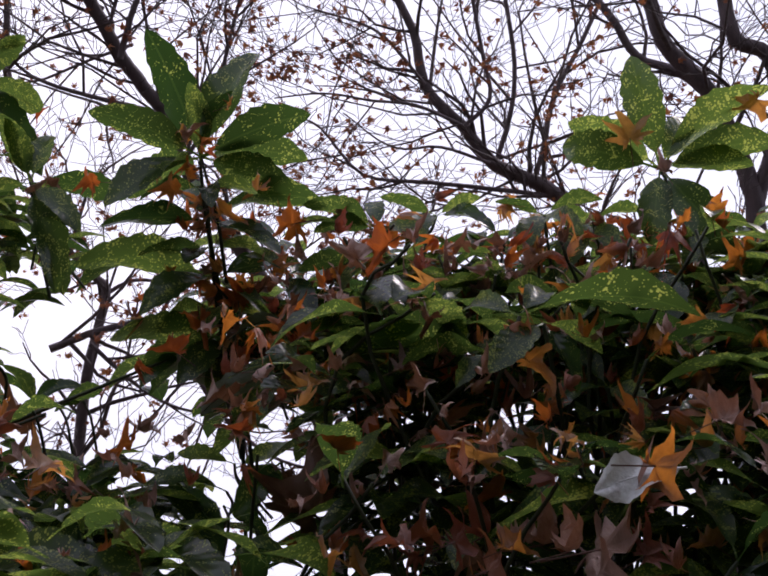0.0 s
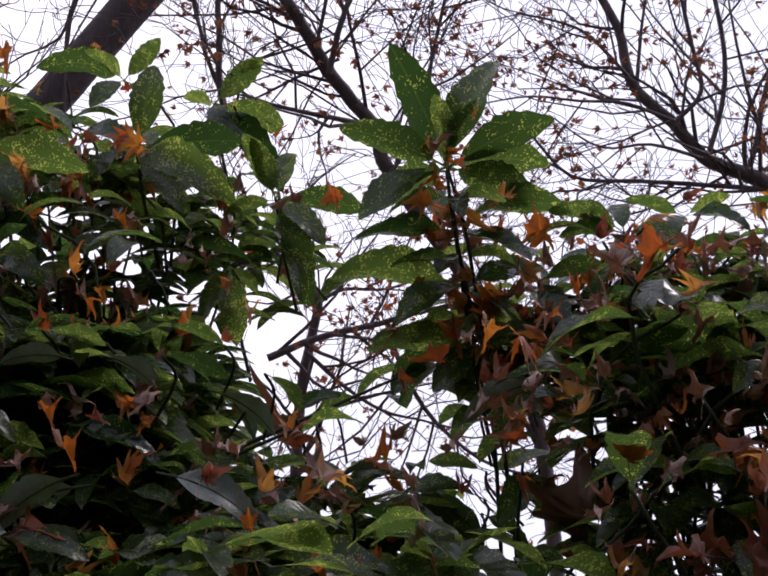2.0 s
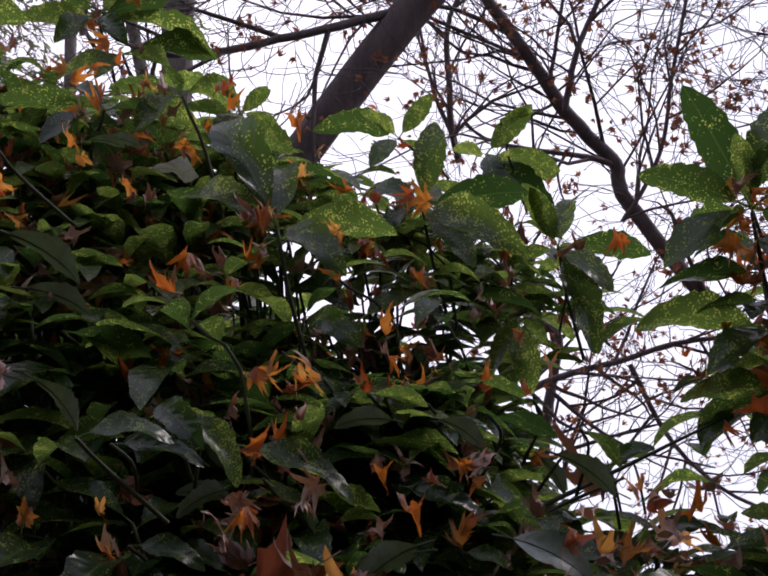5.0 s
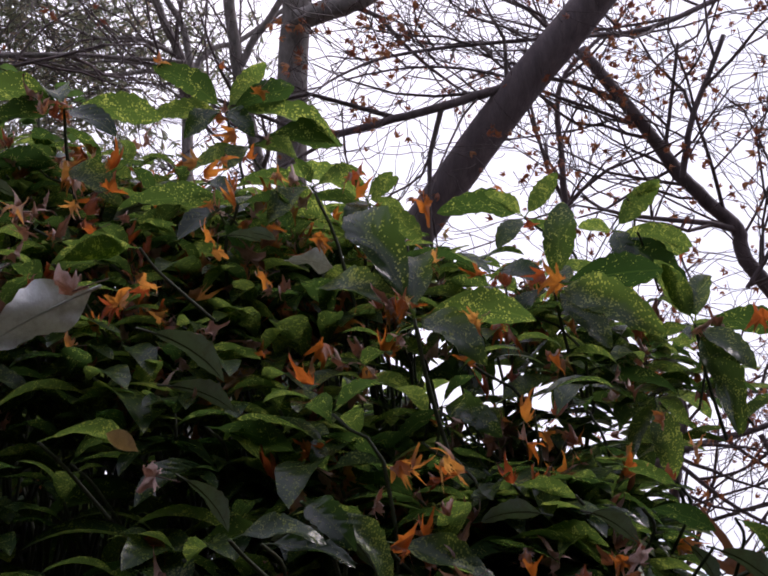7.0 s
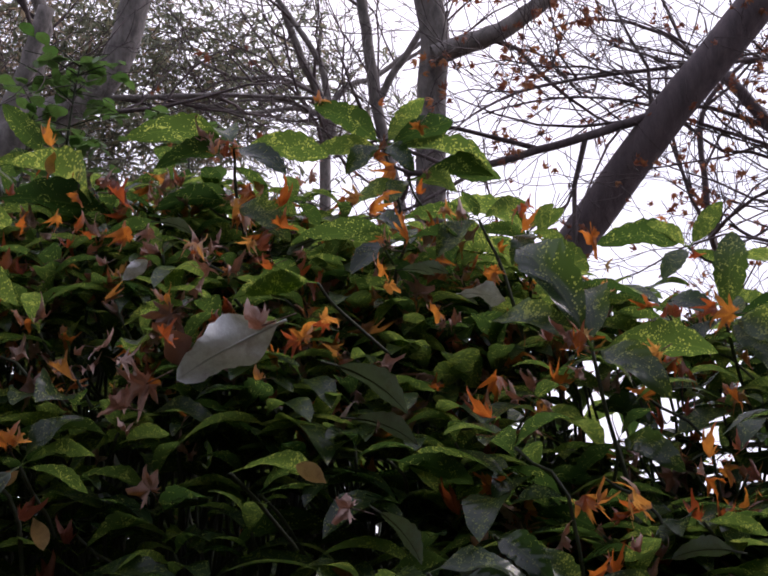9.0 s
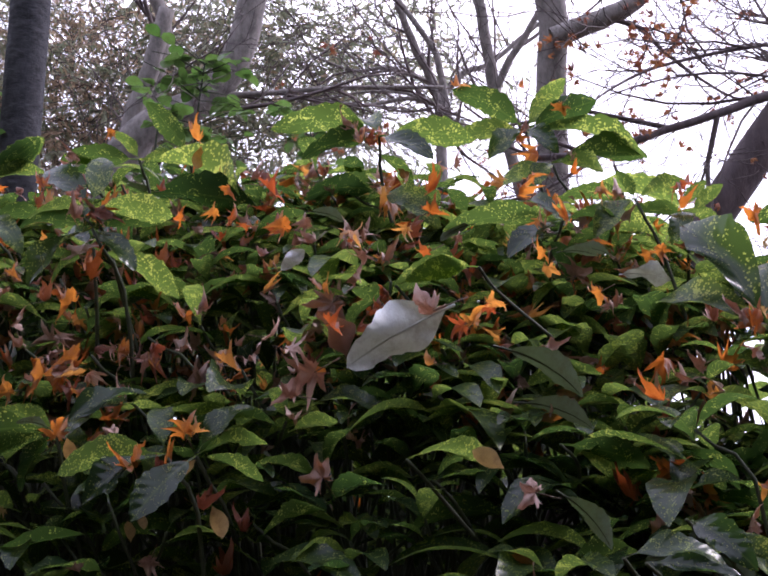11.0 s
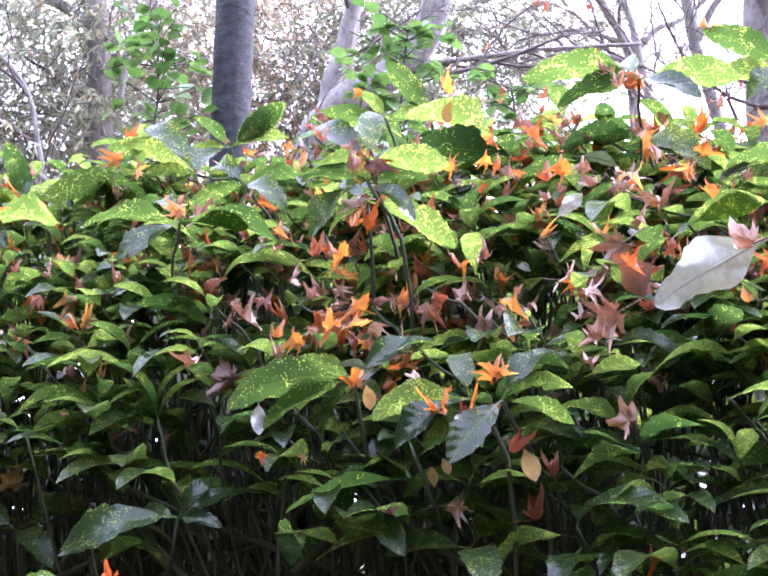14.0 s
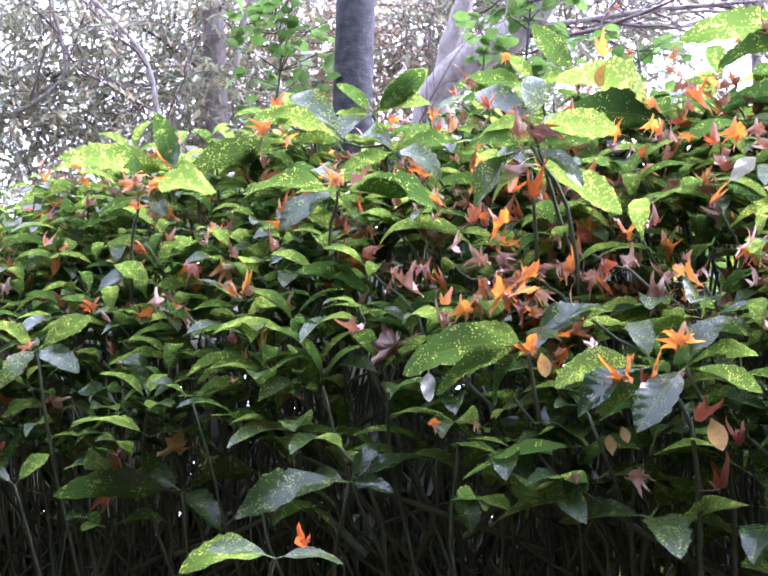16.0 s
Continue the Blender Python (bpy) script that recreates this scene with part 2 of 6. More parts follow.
def smooth_line(pts, per):
    """Catmull-Rom points through pts."""
    pts = [Vector(p) for p in pts]
    ext = [2 * pts[0] - pts[1], *pts, 2 * pts[-1] - pts[-2]]
    out = []
    for k in range(1, len(ext) - 2):
        a, b, c, d = ext[k - 1:k + 3]
        for j in range(per):
            t = j / per
            out.append(0.5 * (2 * b + (c - a) * t + (2 * a - 5 * b + 4 * c - d) * t * t + (3 * b - a - 3 * c + d) * t ** 3))
    out.append(pts[-1])
    return out


# ---- leaf shapes, all one long, growing along y, upper face to z ----
def blade(rows, cols, width, droop, fold, teeth, widest=0.45, stalk=0.07, twist=0.0, wave=0.0):
    """A laurel blade: pointed oval with a folded midrib, a drooping tip and coarse teeth towards the tip."""
    verts, uvs, faces = [], [], []
    for i in range(rows + 1):
        t = i / rows
        s = max(0.0, (t - stalk) / (1 - stalk))
        shape = (s ** 0.8) * ((1 - s) ** 0.76) * 2.96 if 0 < s < 1 else 0.0
        shape *= 1 + (widest - 0.5) * (s - 0.5) * -1.2
        half = max(0.5 * width * shape, 0.012 if s <= 0 else 0.002)
        if teeth and s > 0.4 and i < rows - 1:
            half *= 1 - teeth * ((i % 3) / 2)
        bend = droop * 1.3 * t * (1 - t) - 0.25 * droop * max(0.0, t - 0.75)
        for j in range(cols + 1):
            c = 2 * j / cols - 1
            x = half * c
            z = bend + fold * abs(x) + wave * math.sin(9 * t + 2 * c) * half * abs(c)
            a = twist * t
            verts.append((x * math.cos(a) - z * math.sin(a) * 0.3, t, z + x * math.sin(a)))
            uvs.append((x, t))
    for i in range(rows):
        for j in range(cols):
            a = i * (cols + 1) + j
            faces.append((a, a + 1, a + cols + 2, a + cols + 1))
    return verts, faces, uvs


def star(curl, cup, seed, lobes=7, slim=0.34, stalk=True, fold=0.0):
    """A shrivelled maple leaf of pointed lobes about one across, each lobe rolled up or down its own way."""
    rnd = random.Random(seed)
    reach = {7: (0.36, 0.62, 0.88, 1.0, 0.88, 0.62, 0.36), 5: (0.5, 0.82, 0.98, 0.82, 0.5)}[lobes]
    span = 255 if lobes == 7 else 215
    step = radians(span / (lobes - 1))
    rim = []
    for k, r in enumerate(reach):
        a = radians(90 - span / 2) + step * k + rnd.uniform(-0.12, 0.12)
        r *= rnd.uniform(0.8, 1.08)
        bow = curl * rnd.uniform(0.35, 1.5) * (-1 if rnd.random() < 0.15 else 1)
        lift = rnd.gauss(0, cup)
        for da, q in ((-0.5, None), (-0.27, 0.52), (-0.12, 0.8), (0.0, 1.0), (0.12, 0.8), (0.27, 0.52)):
            rim.append((a + da * step, slim * 0.8 if q is None else q * r, bow, lift, abs(da) if q else 0.5))
    rim.append((radians(90 + span / 2) + 0.5 * step, 0.7 * slim, curl, 0.0, 0.5))
    verts, uvs = [(0.0, 0.3, 0.0)], [(0.0, 0.0)]
    n = len(rim)
    for part_way in (0.35, 0.7, 1.0):
        for a, r, bow, lift, off in rim:
            r *= part_way
            bow = bow if abs(bow) > 0.05 else 0.05
            flat, z = math.sin(bow * r) / bow, (1 - math.cos(bow * r)) / bow + lift * r
            here = Vector((5 * r * math.cos(a) + seed, 5 * r * math.sin(a), 0.0))
            z += 0.16 * off * r + 0.13 * noise.noise(here)
            x = flat * math.cos(a) + 0.06 * noise.noise(here + Vector((0, 0, 7)))
            y = flat * math.sin(a) + 0.06 * noise.noise(here + Vector((0, 0, 13)))
            wide = math.hypot(1, fold)
            verts.append((x / wide, y + 0.3, z + fold * abs(x) / wide))
            uvs.append((r * math.cos(a), r * math.sin(a)))
    faces = [(0, k, k + 1) for k in range(1, n)]
    faces += [(k + q * n, k + n + q * n, k + n + 1 + q * n, k + 1 + q * n) for q in (0, 1) for k in range(1, n)]
    if stalk:
        b = len(verts)
        for x, y, z in ((-0.012, 0.3, 0), (0.012, 0.3, 0), (0.07, -0.25, 0.1), (0.05, -0.25, 0.1)):
            verts.append((x, y, z))
            uvs.append((x, y))
        faces.append((b, b + 1, b + 2, b + 3))
    return verts, faces, uvs


def joined(name, template, mats, material):
    """One mesh of many leaves of one shape."""
    tv, tf, tu = template
    v = np.array([(*p, 1.0) for p in tv])
    m = np.array([[list(row) for row in k] for k in mats])
    allv = np.einsum("nij,vj->nvi", m, v)[:, :, :3].reshape(-1, 3)
    faces = []
    step = len(tv)
    for k in range(len(mats)):
        faces.extend(tuple(i + k * step for i in f) for f in tf)
    uvs = np.tile(np.array(tu), (len(mats), 1))
    return mesh_from(name, allv, faces, material, uvs)


def leaf_pose(base, tip, roll=0.0, stretch=1.0):
    """The pose and size of a leaf from its base to its tip; roll turns its face about its length."""
    base, tip = Vector(base), Vector(tip)
    y = tip - base
    size = y.length
    y.normalize()
    z = Vector((0, 0, 1)) - y * y.z
    if z.length < 0.05:
        z = Vector((0, -1, 0)) - y * -y.y
    z.normalize()
    x = y.cross(z)
    m = Matrix((x, y, z)).transposed().to_4x4()
    return Matrix.Translation(base) @ m @ Matrix.Rotation(radians(roll), 4, "Y") @ Matrix.Diagonal((size * stretch, size, size, 1))


rng = random.Random(7)

# ---- ground ----
def ground_sheet():
    n, size = 60, 120.0
    verts, faces = [], []
    for i in range(n + 1):
        for j in range(n + 1):
            a, b = 2 * i / n - 1, 2 * j / n - 1
            x, y = size * a * abs(a), size * b * abs(b)
            fall = max(0.0, 0.6 * y + 0.8 * x - 1.4)
            verts.append((x, y, 0.05 * noise.noise((x * 0.7, y * 0.7, 0)) - 0.02 - 0.4 * fall))
    for i in range(n):
        for j in range(n):
            a = i * (n + 1) + j
            faces.append((a, a + n + 1, a + n + 2, a + 1))
    ob = new("ground", mesh_from("ground", verts, faces, SOIL))
    return tagged(ob, "brown woodland soil strewn with leaf litter", "ground", kind="structure")


ground_sheet()


def shade_screen():
    """An unseen dark sheet added behind the camera to shade the hedge's front."""
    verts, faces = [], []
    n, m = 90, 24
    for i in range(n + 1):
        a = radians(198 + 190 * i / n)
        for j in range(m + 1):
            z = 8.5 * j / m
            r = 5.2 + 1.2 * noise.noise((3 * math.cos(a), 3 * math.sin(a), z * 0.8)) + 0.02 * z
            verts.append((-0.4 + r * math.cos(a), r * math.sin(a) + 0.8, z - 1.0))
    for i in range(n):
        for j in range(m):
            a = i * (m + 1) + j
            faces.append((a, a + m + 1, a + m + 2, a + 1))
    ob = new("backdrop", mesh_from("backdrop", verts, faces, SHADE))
    tagged(ob, "unseen dark sheet added behind the camera to block sky light", "woodland", kind="structure")


shade_screen()

# ---- the hedge of spotted laurel ----
XS = (-4.6, -3.8, -3.1, -2.6, -1.85, -1.3, -0.8, -0.36, 0.18, 0.9, 1.6)
FRONT = (-0.05, 0.18, 0.42, 0.54, 0.8, 1.06, 1.26, 1.4, 1.34, 1.3, 1.3)
CREST = (2.26, 2.38, 2.48, 2.48, 2.42, 2.24, 2.06, 1.82, 1.86, 1.9, 1.9)
BACK = (0.35, 0.6, 0.9, 1.25, 1.65, 1.92, 2.15, 2.0, 1.98, 2.0, 2.0)
EDGES = (-9.0, -2.5, -1.55, -0.62, -0.12, 9.0)
SHRUBS = []
for name_at in (-3.2, -2.0, -1.05, -0.33, 0.5):
    ob = new("spotted_laurel_shrub")
    ob.location = (name_at, float(np.interp(name_at, XS, FRONT)) + 0.45, 0)
    SHRUBS.append(ob)
SHRUB_LEAVES = [[] for _ in SHRUBS]
SHRUB_STEMS = [[] for _ in SHRUBS]
LITTER = []
NODES = []


def owner(x):
    return max(k for k in range(len(SHRUBS)) if x >= EDGES[k])


def stem(k, pts, r0, r1):
    line = smooth_line(pts, 4)
    n = len(line) - 1
    v, f = [], []
    tube(line, [r0 + (r1 - r0) * i / n for i in range(n + 1)], 6, v, f)
    SHRUB_STEMS[k].append((v, f))


def rooted(k, p, r=0.0035):
    """A stem from the shrub's foot, back inside the shrub, up and out to p."""
    foot = SHRUBS[k].location
    f = Vector((foot.x + (p.x - foot.x) * 0.55 + rng.uniform(-0.1, 0.1), foot.y + (p.y - foot.y) * 0.35 + rng.uniform(-0.08, 0.1), -0.03))
    mid = f.lerp(p, rng.uniform(0.4, 0.62)) + Vector((rng.gauss(0, 0.11), rng.uniform(0.02, 0.2), 0.0))
    high = p + Vector((rng.gauss(0, 0.07), rng.uniform(0.03, 0.12), -rng.uniform(0.14, 0.24)))
    stem(k, [f, mid, high, p], r * 1.5, r * 0.8)


def shoot(p, tips, litter=()):
    """A shoot whose leaf tips, given from its top, and blade rolls fit the camera's view."""
    p = Vector(p)
    k = owner(p.x)
    for dx, dy, dz, roll in tips:
        slim = min(1.0, 0.19 / math.sqrt(dx * dx + dy * dy + dz * dz)) ** 0.6
        SHRUB_LEAVES[k].append((leaf_pose(p, p + Vector((dx, dy, dz)), roll, slim), True))
    if len(tips) > 1:
        alone = -1.0 < p.x < -0.08
        if not alone or len(NODES) % 6 == 0:
            rooted(k, p)
        else:
            stem(k, [p + Vector((0.03, 0.05, -0.22)), p + Vector((0.01, 0.02, -0.1)), p], 0.004, 0.003)
        NODES.append((p, True))
    else:
        stem(k, [p + Vector((rng.uniform(-0.06, 0.06), rng.uniform(0.08, 0.14), -0.1)), p + Vector((0, 0.05, -0.03)), p], 0.003, 0.0024)


DRY = []


def dry_leaf(p, way, roll, shape, kind):
    DRY.append((leaf_pose(p, Vector(p) + Vector(way), roll), shape, kind))


def whorl(p, size, lift, k, pairs=4):
    """A shoot top of opposite pairs of leaves, the upper ones upright, the lower ones drooping."""
    turn = rng.uniform(0, math.pi)
    lean = Vector((rng.gauss(0, 0.12), -0.12 + rng.gauss(0, 0.12), 1)).normalized()
    for q in range(pairs):
        drop = q * rng.uniform(0.012, 0.03)
        elev = lift - 11 * q + rng.uniform(-8, 8)
        for half in (0, 1):
            a = turn + q * math.pi / 2 + half * math.pi + rng.uniform(-0.3, 0.3)
            e = radians(elev + rng.uniform(-10, 10))
            length = size * (0.72 + 0.14 * min(q, 2)) * rng.uniform(0.75, 1.12)
            way = Vector((math.cos(a) * math.cos(e), math.sin(a) * math.cos(e), math.sin(e)))
            b = p - lean * drop
            SHRUB_LEAVES[k].append((leaf_pose(b, b + way * length, rng.gauss(0, 13), rng.uniform(0.9, 1.1)), False))
    NODES.append((p, False))


shoot((-0.332, 1.882, 1.949), [(-0.095, -0.015, 0.220, 73), (0.078, 0.090, 0.215, 39), (-0.169, -0.083, 0.059, 42), (0.179, 0.046, 0.088, -49), (0.164, 0.145, 0.033, -40), (-0.149, 0.101, -0.047, 38), (-0.132, -0.105, -0.102, -33), (0.137, 0.145, -0.030, -40)])
shoot((-0.332, 1.872, 1.94), [(-0.014, -0.03, 0.128, 12), (0.05, 0.01, 0.125, -20), (-0.05, -0.07, -0.04, 10)])
shoot((-0.328, 1.9, 1.9), [(0.1, -0.06, -0.02, -30), (-0.1, -0.05, -0.03, 30), (0.03, -0.09, -0.05, 5)])
shoot((-0.32, 1.92, 1.8), [(0.11, -0.05, -0.03, -32), (-0.11, -0.06, -0.02, 30), (-0.02, -0.1, -0.04, 5), (0.06, 0.06, 0.03, 20)])
shoot((-0.308, 1.94, 1.7), [(0.11, -0.06, -0.03, -32), (-0.1, -0.06, -0.04, 30), (0.0, -0.1, -0.05, 5)])
dry_leaf((-0.335, 1.865, 1.95), (0.03, -0.02, 0.045), 30, 0, "orange")
dry_leaf((-0.33, 1.87, 1.93), (-0.05, -0.02, 0.0), -30, 0, "orange")
dry_leaf((-0.325, 1.89, 1.87), (0.04, -0.03, 0.02), 20, 0, "orange")
dry_leaf((-0.32, 1.9, 1.82), (-0.04, -0.03, 0.03), -20, 0, "rust")
dry_leaf((-0.312, 1.91, 1.75), (0.045, -0.03, 0.02), 35, 0, "orange")
shoot((-0.326, 1.918, 1.846), [(-0.150, -0.122, -0.028, 34), (0.194, 0.104, 0.054, -34), (-0.080, 0.106, 0.076, -25), (0.137, -0.089, -0.069, 25)])
shoot((-0.315, 1.935, 1.752), [(-0.207, -0.117, 0.008, 41), (-0.097, -0.117, -0.074, -37), (0.122, 0.131, 0.033, 36), (0.098, -0.054, -0.070, 23), (-0.094, 0.066, -0.010, 31)])
shoot((-0.299, 1.955, 1.649), [(-0.159, -0.146, -0.010, 44), (-0.157, 0.051, -0.045, 40), (0.117, 0.041, -0.016, -34), (-0.057, -0.103, -0.080, -37), (0.152, 0.138, 0.049, 34)])
shoot((-0.216, 1.911, 1.613), [(-0.033, -0.106, -0.135, -25)])
shoot((-0.296, 1.971, 1.543), [(-0.052, 0.034, -0.025, 37)])
shoot((-0.292, 2.036, 1.434), [(-0.105, 0.011, 0.019, -34)])
shoot((-0.299, 2.083, 1.424), [(0.117, 0.080, 0.042, 31)])
shoot((-0.281, 1.902, 1.393), [(-0.131, -0.044, 0.012, -35)])
shoot((-0.286, 1.904, 1.37), [(0.077, -0.015, -0.050, 47)])
shoot((-0.219, 1.869, 1.434), [(0.055, -0.069, -0.061, 41)])
shoot((-0.189, 1.877, 1.442), [(-0.058, -0.104, -0.075, -36)])
shoot((-0.719, 2.154, 1.967), [(-0.057, -0.038, 0.132, 54), (0.173, 0.059, -0.017, -39), (0.113, -0.044, -0.102, 37), (0.072, -0.041, -0.219, 31), (-0.100, -0.028, -0.029, 40), (0.007, 0.081, 0.119, 18)])
shoot((-0.783, 2.058, 1.823), [(0.027, -0.017, -0.153, 38), (0.052, 0.025, -0.053, -55), (-0.054, -0.002, -0.108, 44), (-0.077, -0.022, -0.023, 41)])
shoot((-0.934, 1.96, 2.034), [(0.020, 0.029, 0.175, 59), (0.205, 0.018, 0.010, -45), (0.216, -0.056, -0.119, 60), (-0.123, 0.046, 0.065, -42), (-0.074, -0.061, -0.079, -45), (0.113, -0.040, -0.133, 40)])
shoot((-0.896, 2.272, 2.213), [(0.103, 0.019, 0.103, -66), (0.164, -0.032, -0.072, -59), (-0.095, 0.059, 0.037, 52), (0.161, -0.013, -0.205, 66), (0.043, -0.066, -0.112, 14)])
shoot((-1.055, 2.158, 2.24), [(0.075, 0.011, 0.091, -62), (-0.074, -0.033, 0.062, 45), (-0.210, 0.019, 0.054, 39), (-0.029, -0.093, -0.082, -34), (0.065, 0.030, -0.057, -38)])
shoot((-0.996, 1.48, 1.904), [(-0.147, 0.065, 0.209, -30), (0.158, 0.100, -0.003, -46), (-0.186, 0.023, 0.078, -44), (0.131, -0.040, -0.086, 37), (-0.050, 0.108, 0.130, 5)])
shoot((-1.223, 1.765, 2.201), [(0.060, 0.013, 0.045, -52), (-0.103, -0.036, 0.018, 37), (0.092, 0.041, -0.076, -55), (-0.002, -0.085, -0.077, -29), (-0.191, 0.018, 0.105, 36)])
shoot((-1.275, 1.651, 2.21), [(-0.026, -0.017, 0.056, 49), (-0.127, -0.045, 0.021, 29), (-0.035, -0.095, -0.085, -33), (0.073, 0.067, 0.033, -37)])
shoot((-1, 1.799, 1.802), [(0.019, -0.079, -0.070, -12), (-0.156, 0.034, 0.076, -40), (0.068, 0.109, 0.058, 42)])
shoot((-1.014, 1.606, 1.784), [(0.119, -0.048, -0.058, 45), (-0.078, -0.016, -0.062, 37), (0.054, 0.011, 0.047, -29)])
shoot((0.461, 2.008, 1.953), [(-0.044, 0.017, 0.215, -80), (-0.163, -0.016, 0.084, 49), (-0.187, -0.100, 0.018, 56), (0.197, -0.012, 0.147, -51), (0.204, -0.043, 0.036, -46), (0.108, -0.066, -0.168, 74), (0.066, 0.079, 0.115, 34), (0.166, 0.005, 0.009, -31), (-0.034, -0.073, -0.148, -10)])
shoot((0.167, 1.51, 1.642), [(0.236, 0.008, 0.004, -34), (-0.070, 0.086, 0.018, -44), (0.048, 0.088, 0.039, 24)])
shoot((0.132, 1.587, 1.598), [(-0.203, 0.063, 0.016, 48), (-0.048, -0.041, -0.047, -32), (-0.121, -0.003, -0.012, 35)])
shoot((0.201, 1.54, 1.635), [(-0.077, -0.085, -0.069, -30), (0.085, 0.053, -0.035, -28), (0.039, -0.032, -0.092, 31)])
shoot((0.308, 1.69, 1.556), [(0.131, 0.003, 0.016, -53), (-0.104, -0.044, -0.043, -32), (0.045, -0.084, -0.043, 32), (-0.038, 0.082, 0.055, -22)])
shoot((-0.185, 1.919, 1.755), [(0.106, 0.000, 0.029, -48), (-0.082, 0.037, 0.040, -42), (0.050, -0.078, -0.091, 28)])
shoot((-0.04, 2.004, 1.845), [(-0.130, -0.011, 0.047, 40), (-0.013, 0.081, 0.070, -5), (0.095, -0.082, -0.040, 35), (-0.113, -0.004, -0.000, 40)])
shoot((0.065, 2.049, 1.879), [(-0.102, -0.008, 0.035, 39), (0.080, -0.002, 0.035, -32), (0.101, -0.082, -0.042, 36), (-0.052, -0.084, -0.068, -29)])
shoot((0.251, 1.975, 1.864), [(-0.085, -0.006, 0.025, 31), (0.102, -0.000, 0.030, -32), (0.055, -0.083, -0.049, 30), (-0.050, -0.082, -0.082, -22)])
shoot((0.341, 2.015, 1.863), [(-0.069, -0.006, 0.026, 30), (0.095, 0.001, 0.017, -32), (0.044, -0.078, -0.091, 33), (-0.072, -0.080, -0.107, -25)])
shoot((0.456, 1.853, 1.743), [(0.063, 0.005, -0.023, -38), (-0.080, -0.044, -0.037, -40), (0.051, 0.038, 0.070, 32), (-0.051, -0.080, -0.102, -20)])
shoot((0.243, 1.338, 1.45), [(0.121, 0.007, -0.022, -45)])
shoot((-0.588, 2.113, 1.545), [(-0.054, 0.000, -0.018, 42)])
shoot((-0.633, 2.112, 1.536), [(0.082, -0.002, 0.036, -57)])
shoot((-0.718, 2.145, 1.969), [(-0.047, -0.017, 0.122, 68)])
shoot((-0.701, 2.202, 1.883), [(0.048, -0.027, -0.130, 33)])
shoot((-0.718, 2.152, 1.913), [(0.108, -0.036, -0.045, 34)])
shoot((-0.863, 2.282, 2.283), [(0.077, 0.001, 0.015, -40)])
shoot((-0.828, 2.205, 2.184), [(0.108, 0.009, -0.044, -40)])
shoot((-1.645, 1.896, 2.519), [(-0.122, -0.101, 0.099, 41), (0.093, 0.024, 0.104, -55), (0.163, 0.032, 0.034, -50), (-0.111, -0.114, -0.021, 42), (-0.033, -0.102, -0.088, -42), (0.235, 0.113, -0.095, -22), (0.095, -0.027, -0.086, 43)])
shoot((-1.595, 1.918, 2.434), [(-0.079, -0.129, -0.089, 34), (0.177, 0.105, 0.001, -21), (0.133, -0.014, -0.053, -49), (-0.006, -0.088, -0.081, -33)])
shoot((-1.749, 1.51, 2.414), [(-0.215, -0.088, 0.050, 36), (0.161, 0.101, -0.018, -35), (-0.142, -0.075, -0.032, 33), (0.135, -0.004, -0.081, 44), (-0.105, 0.076, 0.081, -19)])
shoot((-1.765, 1.533, 2.302), [(-0.137, -0.082, 0.003, 29), (0.141, 0.003, -0.094, 50), (0.001, 0.109, -0.001, -25), (-0.137, 0.009, 0.061, 44)])
shoot((-1.249, 1.299, 1.745), [(0.104, 0.071, -0.035, -34)])
shoot((-1.379, 1.3, 2.033), [(-0.123, -0.065, -0.027, 37)])
shoot((-1.359, 1.081, 1.717), [(0.082, 0.105, -0.008, -25)])
shoot((-0.842, 1.461, 1.646), [(0.072, 0.048, -0.018, -34)])
shoot((-1.001, 1.157, 1.626), [(0.094, -0.035, -0.058, 37)])
shoot((-1.028, 1.046, 1.582), [(0.094, 0.057, -0.005, 36)])
shoot((-1.33, 1.959, 2.278), [(0.056, 0.018, 0.054, -50), (-0.018, -0.027, 0.055, 28), (0.067, 0.047, -0.027, -28), (-0.054, -0.048, 0.056, 27)])
shoot((-1.362, 1.542, 2.163), [(-0.183, -0.107, -0.004, 22), (-0.104, 0.028, 0.063, -32), (0.082, 0.049, -0.002, -29), (-0.046, -0.112, -0.081, -26), (0.097, 0.166, -0.003, -28)])
shoot((-1.946, 0.979, 2.179), [(-0.008, -0.116, -0.045, 25), (0.121, 0.076, -0.023, -44), (-0.042, 0.049, 0.115, 14), (-0.121, -0.013, 0.094, -45)])
shoot((-1.984, 1.014, 2.121), [(-0.043, -0.053, -0.065, 23), (0.118, 0.096, -0.090, -25), (-0.113, 0.010, 0.044, -26)])
shoot((-2.289, 1.482, 2.509), [(-0.055, -0.085, 0.114, 63), (0.050, 0.060, -0.050, -29), (-0.024, -0.121, -0.068, 42)])
shoot((-2.276, 1.33, 2.446), [(-0.033, -0.049, 0.061, 43), (-0.128, -0.112, 0.003, 42), (0.065, 0.055, 0.004, -34), (0.279, 0.040, -0.131, -34)])
shoot((-2.689, 1.208, 2.467), [(0.114, 0.069, 0.092, -58), (-0.008, -0.152, -0.123, -35), (-0.052, -0.069, 0.074, 39)])
shoot((-2.392, 1.042, 2.262), [(0.092, 0.075, 0.017, -42), (-0.096, -0.071, -0.036, 33), (0.124, 0.013, -0.084, 36), (-0.116, -0.001, 0.068, -36)])
shoot((-1.493, 1.233, 2.01), [(0.092, 0.070, 0.032, -38)])
